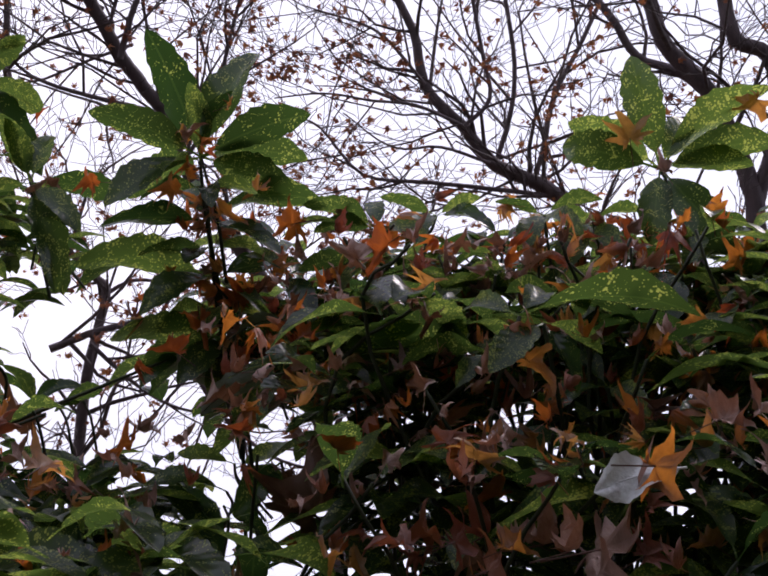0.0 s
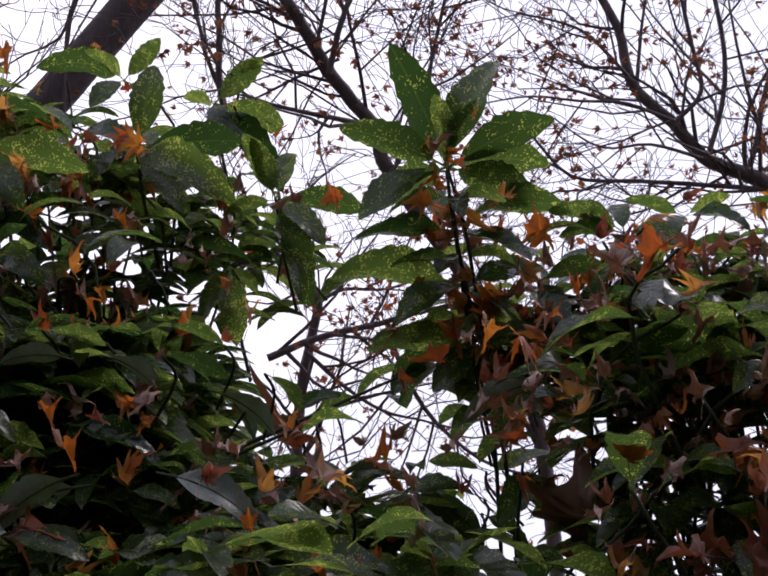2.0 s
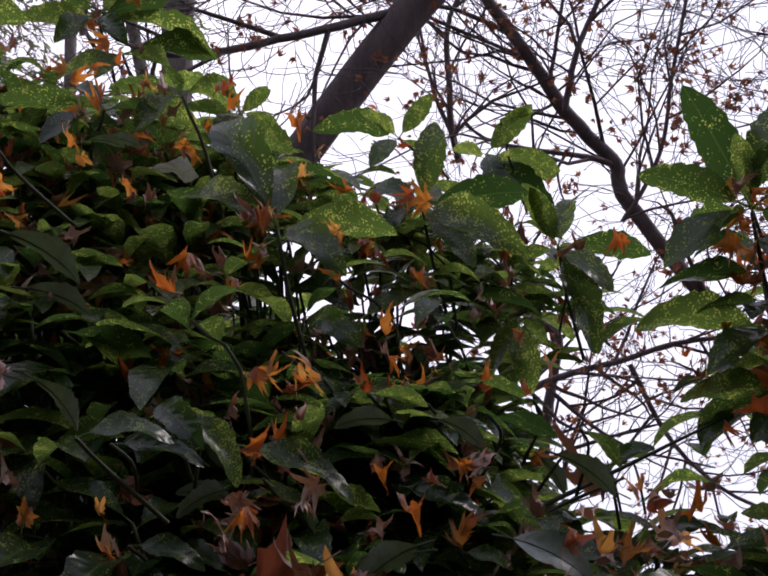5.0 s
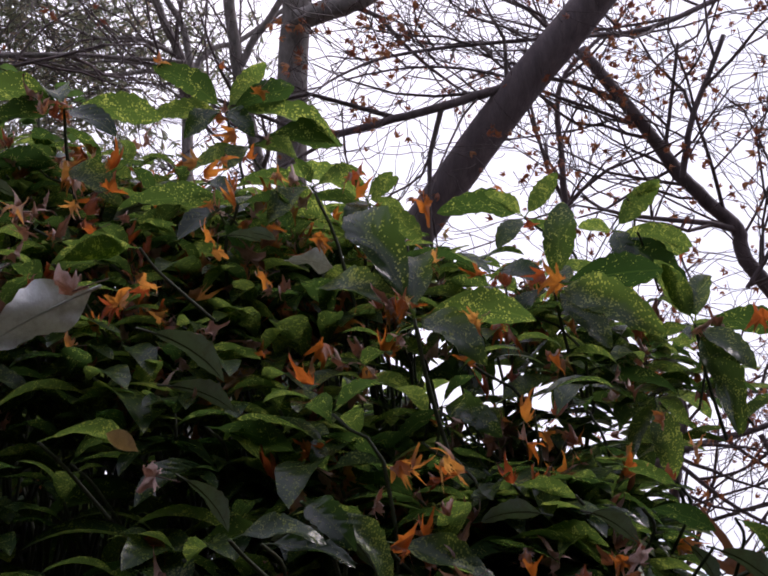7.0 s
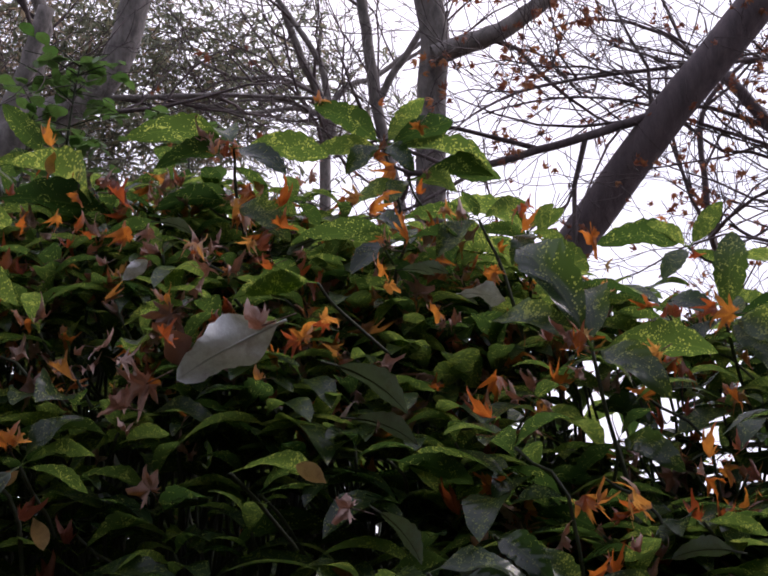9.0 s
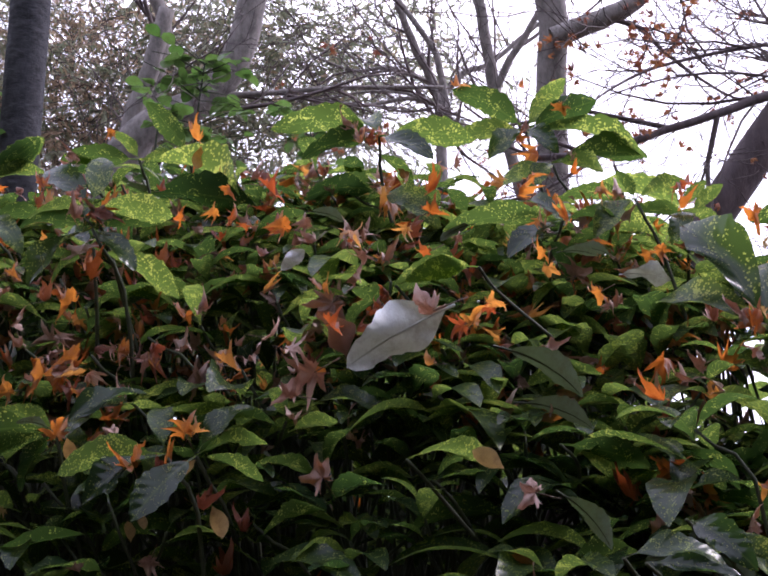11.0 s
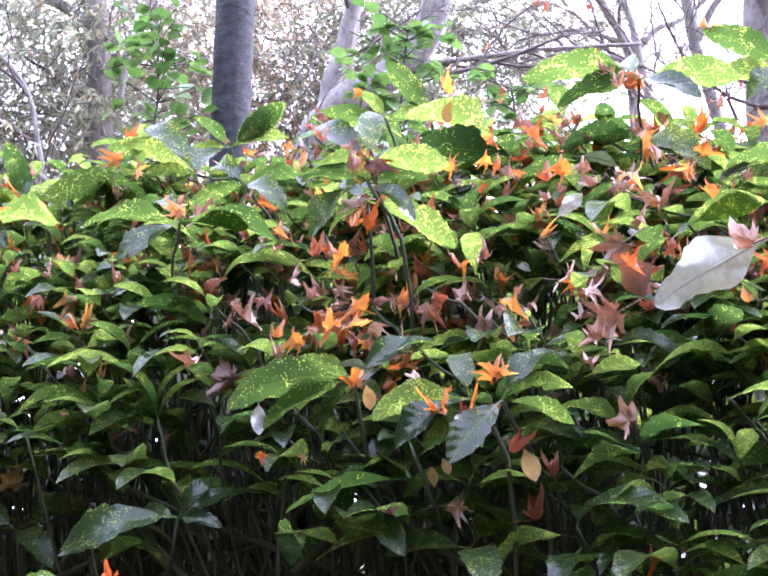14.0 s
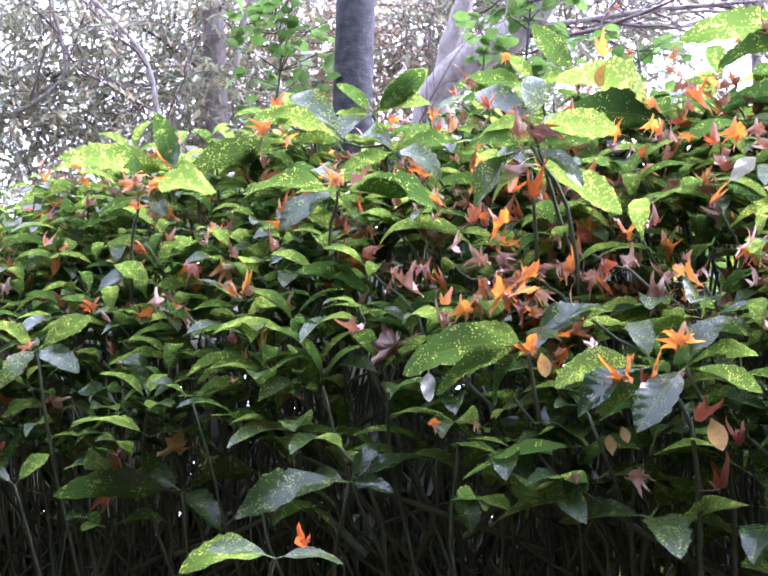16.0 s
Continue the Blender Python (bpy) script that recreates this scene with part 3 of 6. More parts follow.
shoot((-1.361, 1.144, 1.692), [(0.047, 0.029, 0.038, -34)])
shoot((-2.158, 1.231, 2.31), [(0.162, 0.182, -0.012, -36)])
shoot((-1.854, 1.185, 1.945), [(0.018, -0.000, 0.049, -42)])
shoot((-1.834, 1.225, 1.913), [(0.002, 0.016, 0.072, 45)])
shoot((-2.322, 0.849, 2.126), [(-0.071, -0.160, -0.020, 22), (0.114, 0.078, -0.019, -23), (-0.005, -0.124, -0.094, -33), (0.178, 0.099, -0.059, -32), (-0.093, 0.007, 0.067, -31)])
shoot((-2.737, 0.645, 2.171), [(0.003, -0.025, 0.089, 49), (0.176, 0.080, -0.011, -22), (-0.017, -0.080, -0.049, 41), (0.108, 0.009, -0.061, 35)])
shoot((-1.872, 0.882, 1.786), [(-0.092, -0.053, 0.029, 60), (-0.087, -0.172, -0.046, 51), (0.055, 0.125, 0.065, 44), (-0.096, -0.099, -0.073, 29), (-0.044, -0.027, -0.091, 22)])
shoot((-1.68, 0.934, 1.738), [(-0.058, -0.139, -0.029, 53), (-0.065, 0.040, 0.079, -15), (-0.043, -0.107, -0.071, -24)])
shoot((-1.64, 0.957, 1.735), [(0.028, 0.086, 0.078, 29), (0.065, 0.077, 0.019, -34), (0.087, 0.050, -0.038, -26), (0.004, -0.114, -0.093, -27)])
shoot((-2.604, 0.698, 1.574), [(-0.106, -0.209, -0.006, 53), (-0.128, -0.036, 0.063, -54), (0.094, 0.109, 0.037, -34), (0.114, 0.019, -0.066, 29)])
shoot((-2.158, 0.76, 1.585), [(0.003, 0.057, 0.065, 52), (-0.082, -0.162, -0.055, -53), (0.078, 0.031, -0.016, 60), (-0.079, -0.029, 0.005, -45), (0.053, 0.129, 0.041, 26)])
shoot((-2.871, 0.501, 1.856), [(0.077, 0.077, 0.068, -42), (-0.061, -0.096, 0.053, 44), (0.130, 0.036, -0.054, 44), (0.033, -0.080, -0.083, -38)])
shoot((-2.669, 0.401, 1.583), [(0.046, 0.041, 0.055, -48), (-0.036, -0.060, 0.042, -43)])
shoot((-2.958, 0.837, 2.311), [(-0.007, -0.056, 0.142, 59), (-0.162, -0.221, 0.038, 45), (0.150, 0.173, 0.062, -42), (-0.075, -0.101, 0.016, 37)])
shoot((-2.638, 1.085, 2.356), [(-0.067, -0.088, 0.005, 36), (-0.150, -0.142, 0.075, 38), (-0.129, -0.063, 0.141, -51)])
shoot((-2.69, 1.207, 2.463), [(0.098, 0.090, 0.109, -61), (-0.051, -0.064, -0.006, 35), (0.090, 0.107, 0.029, -28)])
shoot((-1.954, 0.987, 2.144), [(-0.037, -0.117, -0.015, 22), (0.086, 0.101, 0.031, -44), (0.010, 0.133, 0.089, 42), (-0.042, -0.092, -0.110, -26), (0.090, 0.024, -0.085, 34)])
shoot((-2.015, 0.531, 1.475), [(-0.056, -0.076, 0.013, -35), (0.057, 0.075, -0.006, 26), (-0.125, -0.078, -0.02, 36)])
shoot((-0.664, 1.459, 1.608), [(0.085, 0.032, -0.031, -43)])
shoot((-0.773, 1.516, 1.631), [(-0.070, -0.025, 0.018, 43)])
shoot((-0.971, 1.166, 1.621), [(0.066, 0.036, -0.098, 44)])
shoot((-1.051, 1.145, 1.577), [(0.108, 0.040, -0.029, 44)])
shoot((-0.92, 1.291, 1.531), [(0.066, 0.032, -0.072, 44)])
shoot((-0.829, 1.198, 1.388), [(-0.023, -0.003, -0.034, 37)])
shoot((-0.753, 1.222, 1.388), [(0.091, 0.034, -0.028, 42)])
shoot((-0.53, 1.915, 1.403), [(0.084, 0.023, 0.033, 43)])
shoot((-0.453, 1.654, 1.395), [(0.105, 0.043, -0.060, -44)])
shoot((-0.972, 1.315, 1.576), [(0.145, 0.059, -0.081, 44)])
shoot((-1.039, 1.167, 1.454), [(0.089, 0.033, -0.029, 41)])
shoot((-0.717, 1.468, 1.426), [(0.069, 0.026, -0.023, 43)])
shoot((-0.814, 1.471, 1.518), [(0.128, 0.051, -0.062, 45)])
shoot((-0.575, 1.786, 1.534), [(0.076, 0.021, 0.031, 45)])
shoot((-0.588, 1.677, 1.593), [(0.054, 0.026, -0.059, -40)])
shoot((-0.982, 1.447, 1.631), [(-0.086, -0.033, 0.035, 45)])
shoot((-0.675, 1.737, 1.643), [(-0.074, -0.029, 0.031, 42)])
shoot((-0.949, 1.418, 1.573), [(-0.099, -0.031, -0.007, 44)])
shoot((-0.843, 1.501, 1.575), [(0.107, 0.037, -0.014, -44)])
dry_leaf((0.403, 1.958, 1.972), (-0.015, -0.012, 0.088), 20, 0, "orange")
dry_leaf((0.159, 1.498, 1.596), (0.072, 0.009, -0.053), -40, 0, "orange")
dry_leaf((0.159, 1.497, 1.599), (-0.031, -0.007, 0.044), 37, 0, "orange")
dry_leaf((0.165, 1.498, 1.593), (0.019, -0.006, 0.050), -39, 0, "orange")
dry_leaf((-0.164, 1.909, 1.841), (-0.070, -0.002, -0.006), 32, 0, "orange")
dry_leaf((-0.239, 1.919, 1.738), (-0.062, 0.003, -0.040), 39, 0, "orange")
dry_leaf((0.173, 1.576, 1.696), (0.010, 0.005, -0.033), -30, 0, "orange")
dry_leaf((0.039, 1.342, 1.362), (-0.077, -0.005, 0.019), -30, 0, "rust")
dry_leaf((0.061, 1.361, 1.36), (0.062, -0.002, 0.031), 30, 0, "rust")
dry_leaf((0.119, 1.299, 1.361), (0.053, -0.001, 0.026), 25, 0, "orange")
dry_leaf((0.172, 1.256, 1.361), (0.077, -0.000, 0.026), 25, 0, "pink")
dry_leaf((0.266, 1.296, 1.352), (0.053, -0.002, 0.034), 28, 0, "rust")
dry_leaf((0.2, 1.241, 1.338), (0.076, -0.000, 0.025), 24, 0, "pink")
dry_leaf((0.092, 1.311, 1.334), (0.075, -0.001, 0.027), 25, 0, "rust")
dry_leaf((0.381, 1.354, 1.357), (-0.050, -0.007, 0.038), 32, 0, "orange")
dry_leaf((0.343, 1.272, 1.499), (0.071, -0.001, 0.031), 42, 0, "pink")
dry_leaf((0.259, 1.247, 1.458), (0.092, 0.004, -0.002), 53, 0, "orange")
dry_leaf((-0.079, 1.63, 1.561), (0.069, 0.004, -0.014), -44, 0, "pink")
dry_leaf((0.038, 1.636, 1.547), (-0.048, -0.004, 0.017), 43, 0, "orange")
dry_leaf((-0.41, 1.933, 1.937), (-0.025, 0.001, -0.015), 35, 0, "orange")
dry_leaf((-0.102, 1.914, 1.82), (-0.025, 0.001, -0.016), 39, 0, "orange")
dry_leaf((-0.308, 1.8, 1.945), (0.024, 0.004, -0.023), -41, 0, "orange")
dry_leaf((0.121, 1.645, 1.5), (0.041, 0.003, -0.014), -44, 0, "orange")
dry_leaf((0.645, 1.997, 2.095), (-0.052, 0.007, -0.073), 44, 0, "orange")
dry_leaf((0.463, 2.023, 1.837), (0.035, -0.004, 0.043), -44, 0, "orange")
dry_leaf((0.186, 2.003, 1.914), (0.026, 0.004, -0.026), -36, 0, "orange")
dry_leaf((0.342, 2.01, 1.906), (0.026, -0.000, 0.009), -41, 0, "orange")
dry_leaf((0.015, 1.836, 1.75), (0.055, -0.002, 0.031), -41, 0, "pink")
dry_leaf((0.196, 1.843, 1.751), (0.071, -0.002, 0.039), -42, 0, "pink")
dry_leaf((0.229, 2.009, 1.88), (0.043, 0.005, -0.030), -37, 0, "tan")
dry_leaf((0.394, 1.594, 1.62), (-0.054, -0.003, 0.007), 33, 0, "pink")
dry_leaf((-1.004, 1.895, 1.789), (-0.048, -0.003, -0.087), 62, 0, "brown")
dry_leaf((-0.951, 1.915, 1.771), (0.018, 0.013, -0.047), -38, 0, "orange")
dry_leaf((-0.886, 1.488, 1.898), (-0.042, -0.011, -0.020), 37, 0, "orange")
dry_leaf((-0.999, 1.447, 1.93), (0.020, 0.008, -0.011), -40, 0, "tan")
dry_leaf((-1.127, 1.435, 2.053), (-0.019, -0.001, -0.037), 28, 0, "orange")
dry_leaf((-1.204, 2.059, 2.188), (0.017, 0.000, 0.039), -30, 0, "tan")
dry_leaf((-0.891, 1.926, 2.032), (-0.070, -0.023, 0.005), 30, 0, "orange")
dry_leaf((-0.153, 1.973, 1.856), (-0.085, -0.026, -0.010), 29, 0, "orange")
dry_leaf((-0.235, 1.917, 1.73), (-0.062, -0.017, -0.022), 44, 0, "orange")
dry_leaf((-0.489, 2.071, 1.738), (0.029, 0.013, -0.022), -38, 0, "orange")
dry_leaf((-0.647, 1.38, 1.528), (-0.016, -0.012, 0.050), 36, 0, "pink")
dry_leaf((-0.661, 1.373, 1.55), (-0.031, -0.007, -0.025), 42, 0, "orange")
dry_leaf((-0.899, 1.203, 1.522), (-0.022, 0.000, -0.053), 30, 0, "pink")
dry_leaf((-0.821, 1.275, 1.531), (-0.048, -0.011, -0.030), 41, 0, "pink")
dry_leaf((-0.753, 1.222, 1.388), (-0.087, -0.029, 0.006), -34, 0, "orange")
dry_leaf((-0.472, 1.645, 1.413), (-0.047, -0.017, 0.014), -45, 0, "orange")
dry_leaf((-0.466, 1.649, 1.399), (0.025, 0.013, -0.035), -39, 0, "orange")
dry_leaf((-0.439, 2.121, 1.509), (-0.079, -0.020, -0.045), -43, 0, "pink")
dry_leaf((-1.185, 4.192, 2.693), (0.030, 0.002, 0.057), -37, 0, "brown")
dry_leaf((-0.717, 1.912, 1.66), (-0.049, -0.017, 0.009), 43, 0, "orange")
dry_leaf((-0.344, 1.813, 1.87), (-0.059, -0.023, 0.023), 37, 0, "orange")
dry_leaf((-0.296, 1.855, 2.023), (0.040, 0.009, 0.028), -41, 0, "orange")
dry_leaf((-1.259, 1.493, 2.014), (-0.046, -0.012, -0.020), 34, 0, "orange")
dry_leaf((-1.092, 2.08, 2.3), (0.028, 0.012, -0.020), -37, 0, "orange")
dry_leaf((-0.746, 1.98, 1.787), (-0.027, -0.004, -0.036), 39, 0, "orange")
dry_leaf((-0.566, 2.11, 1.958), (-0.063, -0.021, 0.000), 31, 0, "orange")
dry_leaf((-1.134, 1.069, 1.658), (-0.050, -0.033, 0.013), 70, 0, "pink")
dry_leaf((-1.249, 1.15, 1.702), (-0.038, -0.031, 0.029), 68, 1, "tan")
dry_leaf((-1.352, 1.465, 2.077), (-0.006, 0.012, -0.054), -3, 0, "orange")
dry_leaf((-0.898, 1.515, 1.9), (-0.042, -0.016, -0.031), 41, 0, "orange")
dry_leaf((-1.271, 1.715, 2.124), (-0.045, -0.022, -0.017), 37, 0, "orange")
dry_leaf((-1.285, 1.09, 1.922), (-0.082, -0.035, -0.03), 42, 0, "pink")
dry_leaf((-1.521, 1.102, 1.869), (-0.068, -0.030, -0.035), 35, 0, "pink")
dry_leaf((-1.307, 1.166, 1.9), (0.025, 0.001, 0.046), -26, 0, "orange")
dry_leaf((-1.548, 1.908, 2.565), (-0.034, -0.008, -0.041), 31, 0, "orange")
dry_leaf((-1.618, 1.858, 2.593), (-0.025, -0.021, 0.022), 33, 0, "orange")
dry_leaf((-1.762, 1.797, 2.623), (0.038, 0.021, 0.004), -33, 0, "orange")
dry_leaf((-1.918, 1.391, 2.291), (-0.030, -0.023, 0.019), 39, 0, "orange")
dry_leaf((-1.651, 1.381, 2.128), (0.009, 0.017, -0.042), -33, 0, "orange")
dry_leaf((-1.625, 1.48, 2.212), (0.058, 0.027, 0.025), -34, 0, "orange")
dry_leaf((-0.983, 1.52, 1.896), (0.015, 0.005, 0.014), -39, 0, "orange")
dry_leaf((-0.949, 1.695, 1.734), (-0.050, -0.025, -0.014), 61, 0, "brown")
dry_leaf((-0.893, 1.724, 1.748), (0.015, 0.020, -0.039), -28, 0, "orange")
dry_leaf((-1.234, 1.458, 1.971), (-0.019, -0.014, 0.008), 38, 0, "pink")
dry_leaf((-1.236, 1.243, 1.778), (0.021, 0.007, 0.020), -36, 0, "pink")
dry_leaf((-1.339, 1.568, 2.12), (0.053, 0.029, 0.007), -37, 0, "orange")
dry_leaf((-1.593, 1.782, 2.35), (0.057, 0.025, 0.029), -34, 0, "orange")
dry_leaf((-1.326, 1.116, 1.847), (-0.035, -0.020, -0.002), 32, 0, "orange")
dry_leaf((-1.752, 0.898, 1.762), (0.003, -0.009, 0.036), 25, 0, "pink")
dry_leaf((-1.621, 0.926, 1.752), (-0.008, -0.023, 0.043), 32, 0, "orange")
dry_leaf((-1.62, 0.925, 1.758), (0.026, 0.017, 0.024), -38, 0, "orange")
dry_leaf((-1.636, 0.937, 1.755), (0.017, 0.003, 0.040), -27, 0, "orange")
dry_leaf((-1.639, 0.955, 1.729), (-0.028, -0.018, -0.026), 62, 1, "tan")
dry_leaf((-1.599, 0.952, 1.663), (0.004, 0.021, -0.051), -44, 1, "tan")
dry_leaf((-1.744, 0.941, 1.66), (0.003, 0.012, -0.028), -49, 1, "tan")
dry_leaf((-2.106, 1.357, 2.441), (-0.017, 0.002, -0.055), 28, 1, "orange")
dry_leaf((-1.859, 0.872, 1.762), (0.019, -0.000, 0.055), -19, 0, "orange")
dry_leaf((-1.837, 0.877, 1.771), (-0.002, 0.012, -0.043), -28, 1, "tan")
dry_leaf((-1.568, 1.19, 2.002), (-0.054, -0.034, -0.057), 67, 0, "brown")
dry_leaf((-1.514, 1.048, 1.814), (-0.042, -0.046, 0.014), 31, 0, "pink")
dry_leaf((-1.913, 1.239, 2.2), (0.052, 0.039, 0.034), -35, 0, "orange")
dry_leaf((-1.794, 1.242, 2.154), (0.046, 0.040, 0.016), -36, 0, "orange")
dry_leaf((-2.122, 1.255, 2.317), (0.030, 0.026, 0.009), -34, 0, "orange")
dry_leaf((-2.41, 0.894, 2.174), (-0.002, -0.017, 0.046), 31, 0, "orange")
dry_leaf((-1.495, 1.209, 1.966), (-0.024, -0.029, 0.015), 36, 0, "orange")
dry_leaf((-1.803, 1.172, 1.95), (0.022, 0.024, -0.009), -39, 0, "orange")
dry_leaf((-2.295, 1.281, 2.504), (-0.026, -0.020, -0.015), 32, 0, "orange")
dry_leaf((-2.034, 0.958, 1.923), (0.041, 0.030, 0.031), -35, 0, "pink")
dry_leaf((-1.947, 1.035, 1.945), (0.018, 0.028, -0.033), -38, 0, "orange")
dry_leaf((-1.993, 0.89, 1.859), (-0.039, -0.039, 0.005), 32, 0, "orange")
dry_leaf((-2.772, 0.964, 2.451), (0.045, 0.048, -0.012), -29, 0, "orange")
dry_leaf((-1.647, 1.961, 2.55), (0.040, 0.022, 0.052), -37, 0, "orange")
dry_leaf((-1.804, 1.841, 2.646), (0.034, 0.028, 0.015), -34, 0, "orange")
dry_leaf((-2.134, 1.061, 2.09), (-0.021, -0.006, -0.044), 25, 0, "orange")
dry_leaf((-2.613, 0.718, 1.66), (-0.051, -0.064, -0.003), 60, 0, "tan")
dry_leaf((-2.167, 0.89, 1.834), (-0.061, -0.064, -0.046), 64, 0, "brown")
dry_leaf((-1.905, 0.517, 1.49), (-0.026, -0.037, 0.010), -44, 0, "orange")
dry_leaf((-2.696, 0.623, 2.168), (-0.010, -0.034, 0.065), 37, 0, "orange")
dry_leaf((-2.692, 0.628, 2.168), (0.045, 0.042, 0.049), -32, 0, "orange")
dry_leaf((-2.307, 0.838, 2.125), (-0.002, -0.020, 0.053), 28, 0, "orange")
dry_leaf((-2.306, 0.84, 2.125), (0.014, 0.004, 0.044), -24, 0, "orange")
dry_leaf((-2.741, 0.949, 2.366), (-0.011, -0.034, 0.059), 34, 0, "orange")
dry_leaf((-2.651, 0.931, 2.316), (0.029, 0.024, 0.042), -32, 0, "orange")
dry_leaf((-2.585, 1.103, 2.056), (0.038, 0.052, -0.010), -31, 0, "pink")
dry_leaf((-2.156, 1.077, 1.988), (-0.038, -0.051, 0.009), 38, 0, "pink")
dry_leaf((-2.074, 1.046, 1.952), (-0.008, -0.027, 0.051), 30, 0, "brown")
dry_leaf((-2.837, 0.474, 1.844), (-0.006, -0.020, 0.038), 42, 0, "orange")
dry_leaf((-2.79, 0.581, 1.928), (-0.003, -0.017, 0.039), 37, 0, "orange")
dry_leaf((-2.97, 0.594, 2.095), (-0.013, -0.024, 0.021), 42, 0, "orange")
dry_leaf((-2.424, 1.096, 2.248), (0.032, 0.040, 0.005), -36, 0, "orange")
dry_leaf((-2.288, 1.15, 2.163), (-0.020, -0.009, -0.048), 32, 0, "orange")
dry_leaf((-2.058, 1.045, 2.02), (-0.011, -0.003, -0.034), 28, 0, "orange")
dry_leaf((-1.986, 0.799, 1.682), (-0.009, -0.002, -0.029), 27, 0, "orange")
dry_leaf((-2.39, 0.858, 1.743), (0.019, 0.031, -0.022), -42, 0, "pink")
dry_leaf((-1.946, 0.853, 1.675), (-0.012, -0.010, -0.015), 41, 0, "tan")
dry_leaf((-1.769, 0.949, 1.619), (0.001, -0.010, 0.035), 28, 1, "tan")
dry_leaf((-1.716, 0.948, 1.603), (-0.016, -0.005, -0.047), 34, 0, "pink")
dry_leaf((-1.744, 0.846, 1.575), (-0.009, -0.018, 0.020), 37, 0, "brown")
dry_leaf((-2.328, 0.635, 1.753), (0.011, 0.012, 0.008), -39, 0, "pink")
dry_leaf((-2.027, 0.835, 1.867), (0.028, 0.038, -0.004), -32, 0, "orange")
dry_leaf((-1.33, 1.152, 1.936), (-0.125, -0.082, -0.082), 58, 1, "pale")
dry_leaf((-1.718, 1.201, 2.069), (0.037, 0.021, 0.035), -56, 1, "pale")
dry_leaf((-2.031, 0.822, 1.758), (-0.009, 0.008, -0.048), -7, 1, "pale")
dry_leaf((0.319, 1.276, 1.455), (-0.096, -0.000, -0.026), -51, 1, "pale")
dry_leaf((-1.661, 0.731, 1.754), (-0.028, -0.034, 0.010), 32, 1, "sheen_grey")
dry_leaf((-1.295, 1.444, 2.079), (0.047, 0.044, -0.010), -43, 1, "sheen_grey")
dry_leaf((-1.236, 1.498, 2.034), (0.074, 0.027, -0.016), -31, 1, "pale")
dry_leaf((-0.269, 1.84, 1.64), (0.087, -0.001, 0.031), -33, 1, "sheen_grey")
dry_leaf((-0.5, 2.011, 1.655), (0.061, -0.002, 0.030), -39, 1, "sheen_grey")
dry_leaf((-0.566, 1.384, 1.557), (0.076, 0.033, -0.057), -46, 1, "sheen_grey")
dry_leaf((-0.653, 1.437, 1.451), (0.118, 0.048, -0.069), 49, 1, "sheen_grey")
dry_leaf((-0.751, 1.479, 1.604), (0.063, 0.024, -0.021), -48, 1, "sheen_grey")
dry_leaf((-0.779, 1.422, 1.603), (-0.087, -0.028, -0.004), 48, 1, "sheen_grey")
dry_leaf((-0.941, 1.238, 1.519), (-0.065, -0.017, -0.033), 45, 1, "sheen_grey")
dry_leaf((-0.674, 1.239, 1.456), (-0.095, -0.022, -0.065), 48, 1, "sheen_grey")
dry_leaf((-0.832, 1.169, 1.38), (0.096, 0.029, 0.017), 47, 1, "sheen_grey")
dry_leaf((-0.442, 1.939, 1.436), (-0.080, -0.021, -0.037), -47, 1, "sheen_grey")
dry_leaf((-1.264, 1.167, 1.871), (0.090, 0.074, -0.071), -40, 1, "sheen_grey")
dry_leaf((-1.123, 1.074, 1.661), (0.043, 0.045, -0.067), -40, 1, "sheen_grey")
dry_leaf((-1.268, 1.218, 1.799), (0.085, 0.061, -0.038), -42, 1, "sheen_grey")
dry_leaf((-1.292, 1.397, 2.061), (0.053, 0.034, -0.009), -37, 1, "sheen_grey")
dry_leaf((-0.735, 1.428, 1.607), (0.059, 0.048, -0.045), -38, 1, "sheen_grey")
dry_leaf((-1.496, 1.462, 2.166), (-0.056, -0.026, -0.024), 35, 1, "sheen_grey")
dry_leaf((-1.752, 1.299, 2.206), (0.060, 0.042, -0.023), -38, 1, "sheen_grey")
dry_leaf((-0.986, 1.327, 1.525), (-0.071, -0.042, 0.090), 40, 1, "sheen_grey")
dry_leaf((-1.015, 1.308, 1.551), (-0.080, -0.075, 0.034), 35, 1, "sheen_grey")
dry_leaf((-0.953, 1.288, 1.500), (-0.068, -0.046, 0.016), 45, 1, "sheen_grey")
dry_leaf((-0.907, 1.281, 1.506), (0.060, 0.017, -0.050), -40, 1, "sheen_grey")
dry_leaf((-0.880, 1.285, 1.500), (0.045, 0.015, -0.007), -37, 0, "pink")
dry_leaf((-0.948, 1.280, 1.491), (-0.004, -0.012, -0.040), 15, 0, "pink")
dry_leaf((-0.701, 1.323, 1.440), (-0.102, -0.044, -0.047), 50, 1, "sheen_grey")
dry_leaf((-0.758, 1.249, 1.375), (-0.105, -0.050, -0.026), 45, 1, "sheen_grey")
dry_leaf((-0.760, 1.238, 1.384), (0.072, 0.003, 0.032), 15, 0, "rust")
dry_leaf((-0.763, 1.271, 1.395), (0.082, 0.018, -0.040), -40, 1, "sheen_grey")
dry_leaf((-0.559, 1.895, 1.396), (0.068, 0.005, 0.020), 5, 0, "rust")
dry_leaf((-0.551, 1.897, 1.404), (-0.054, -0.022, 0.019), -26, 0, "rust")
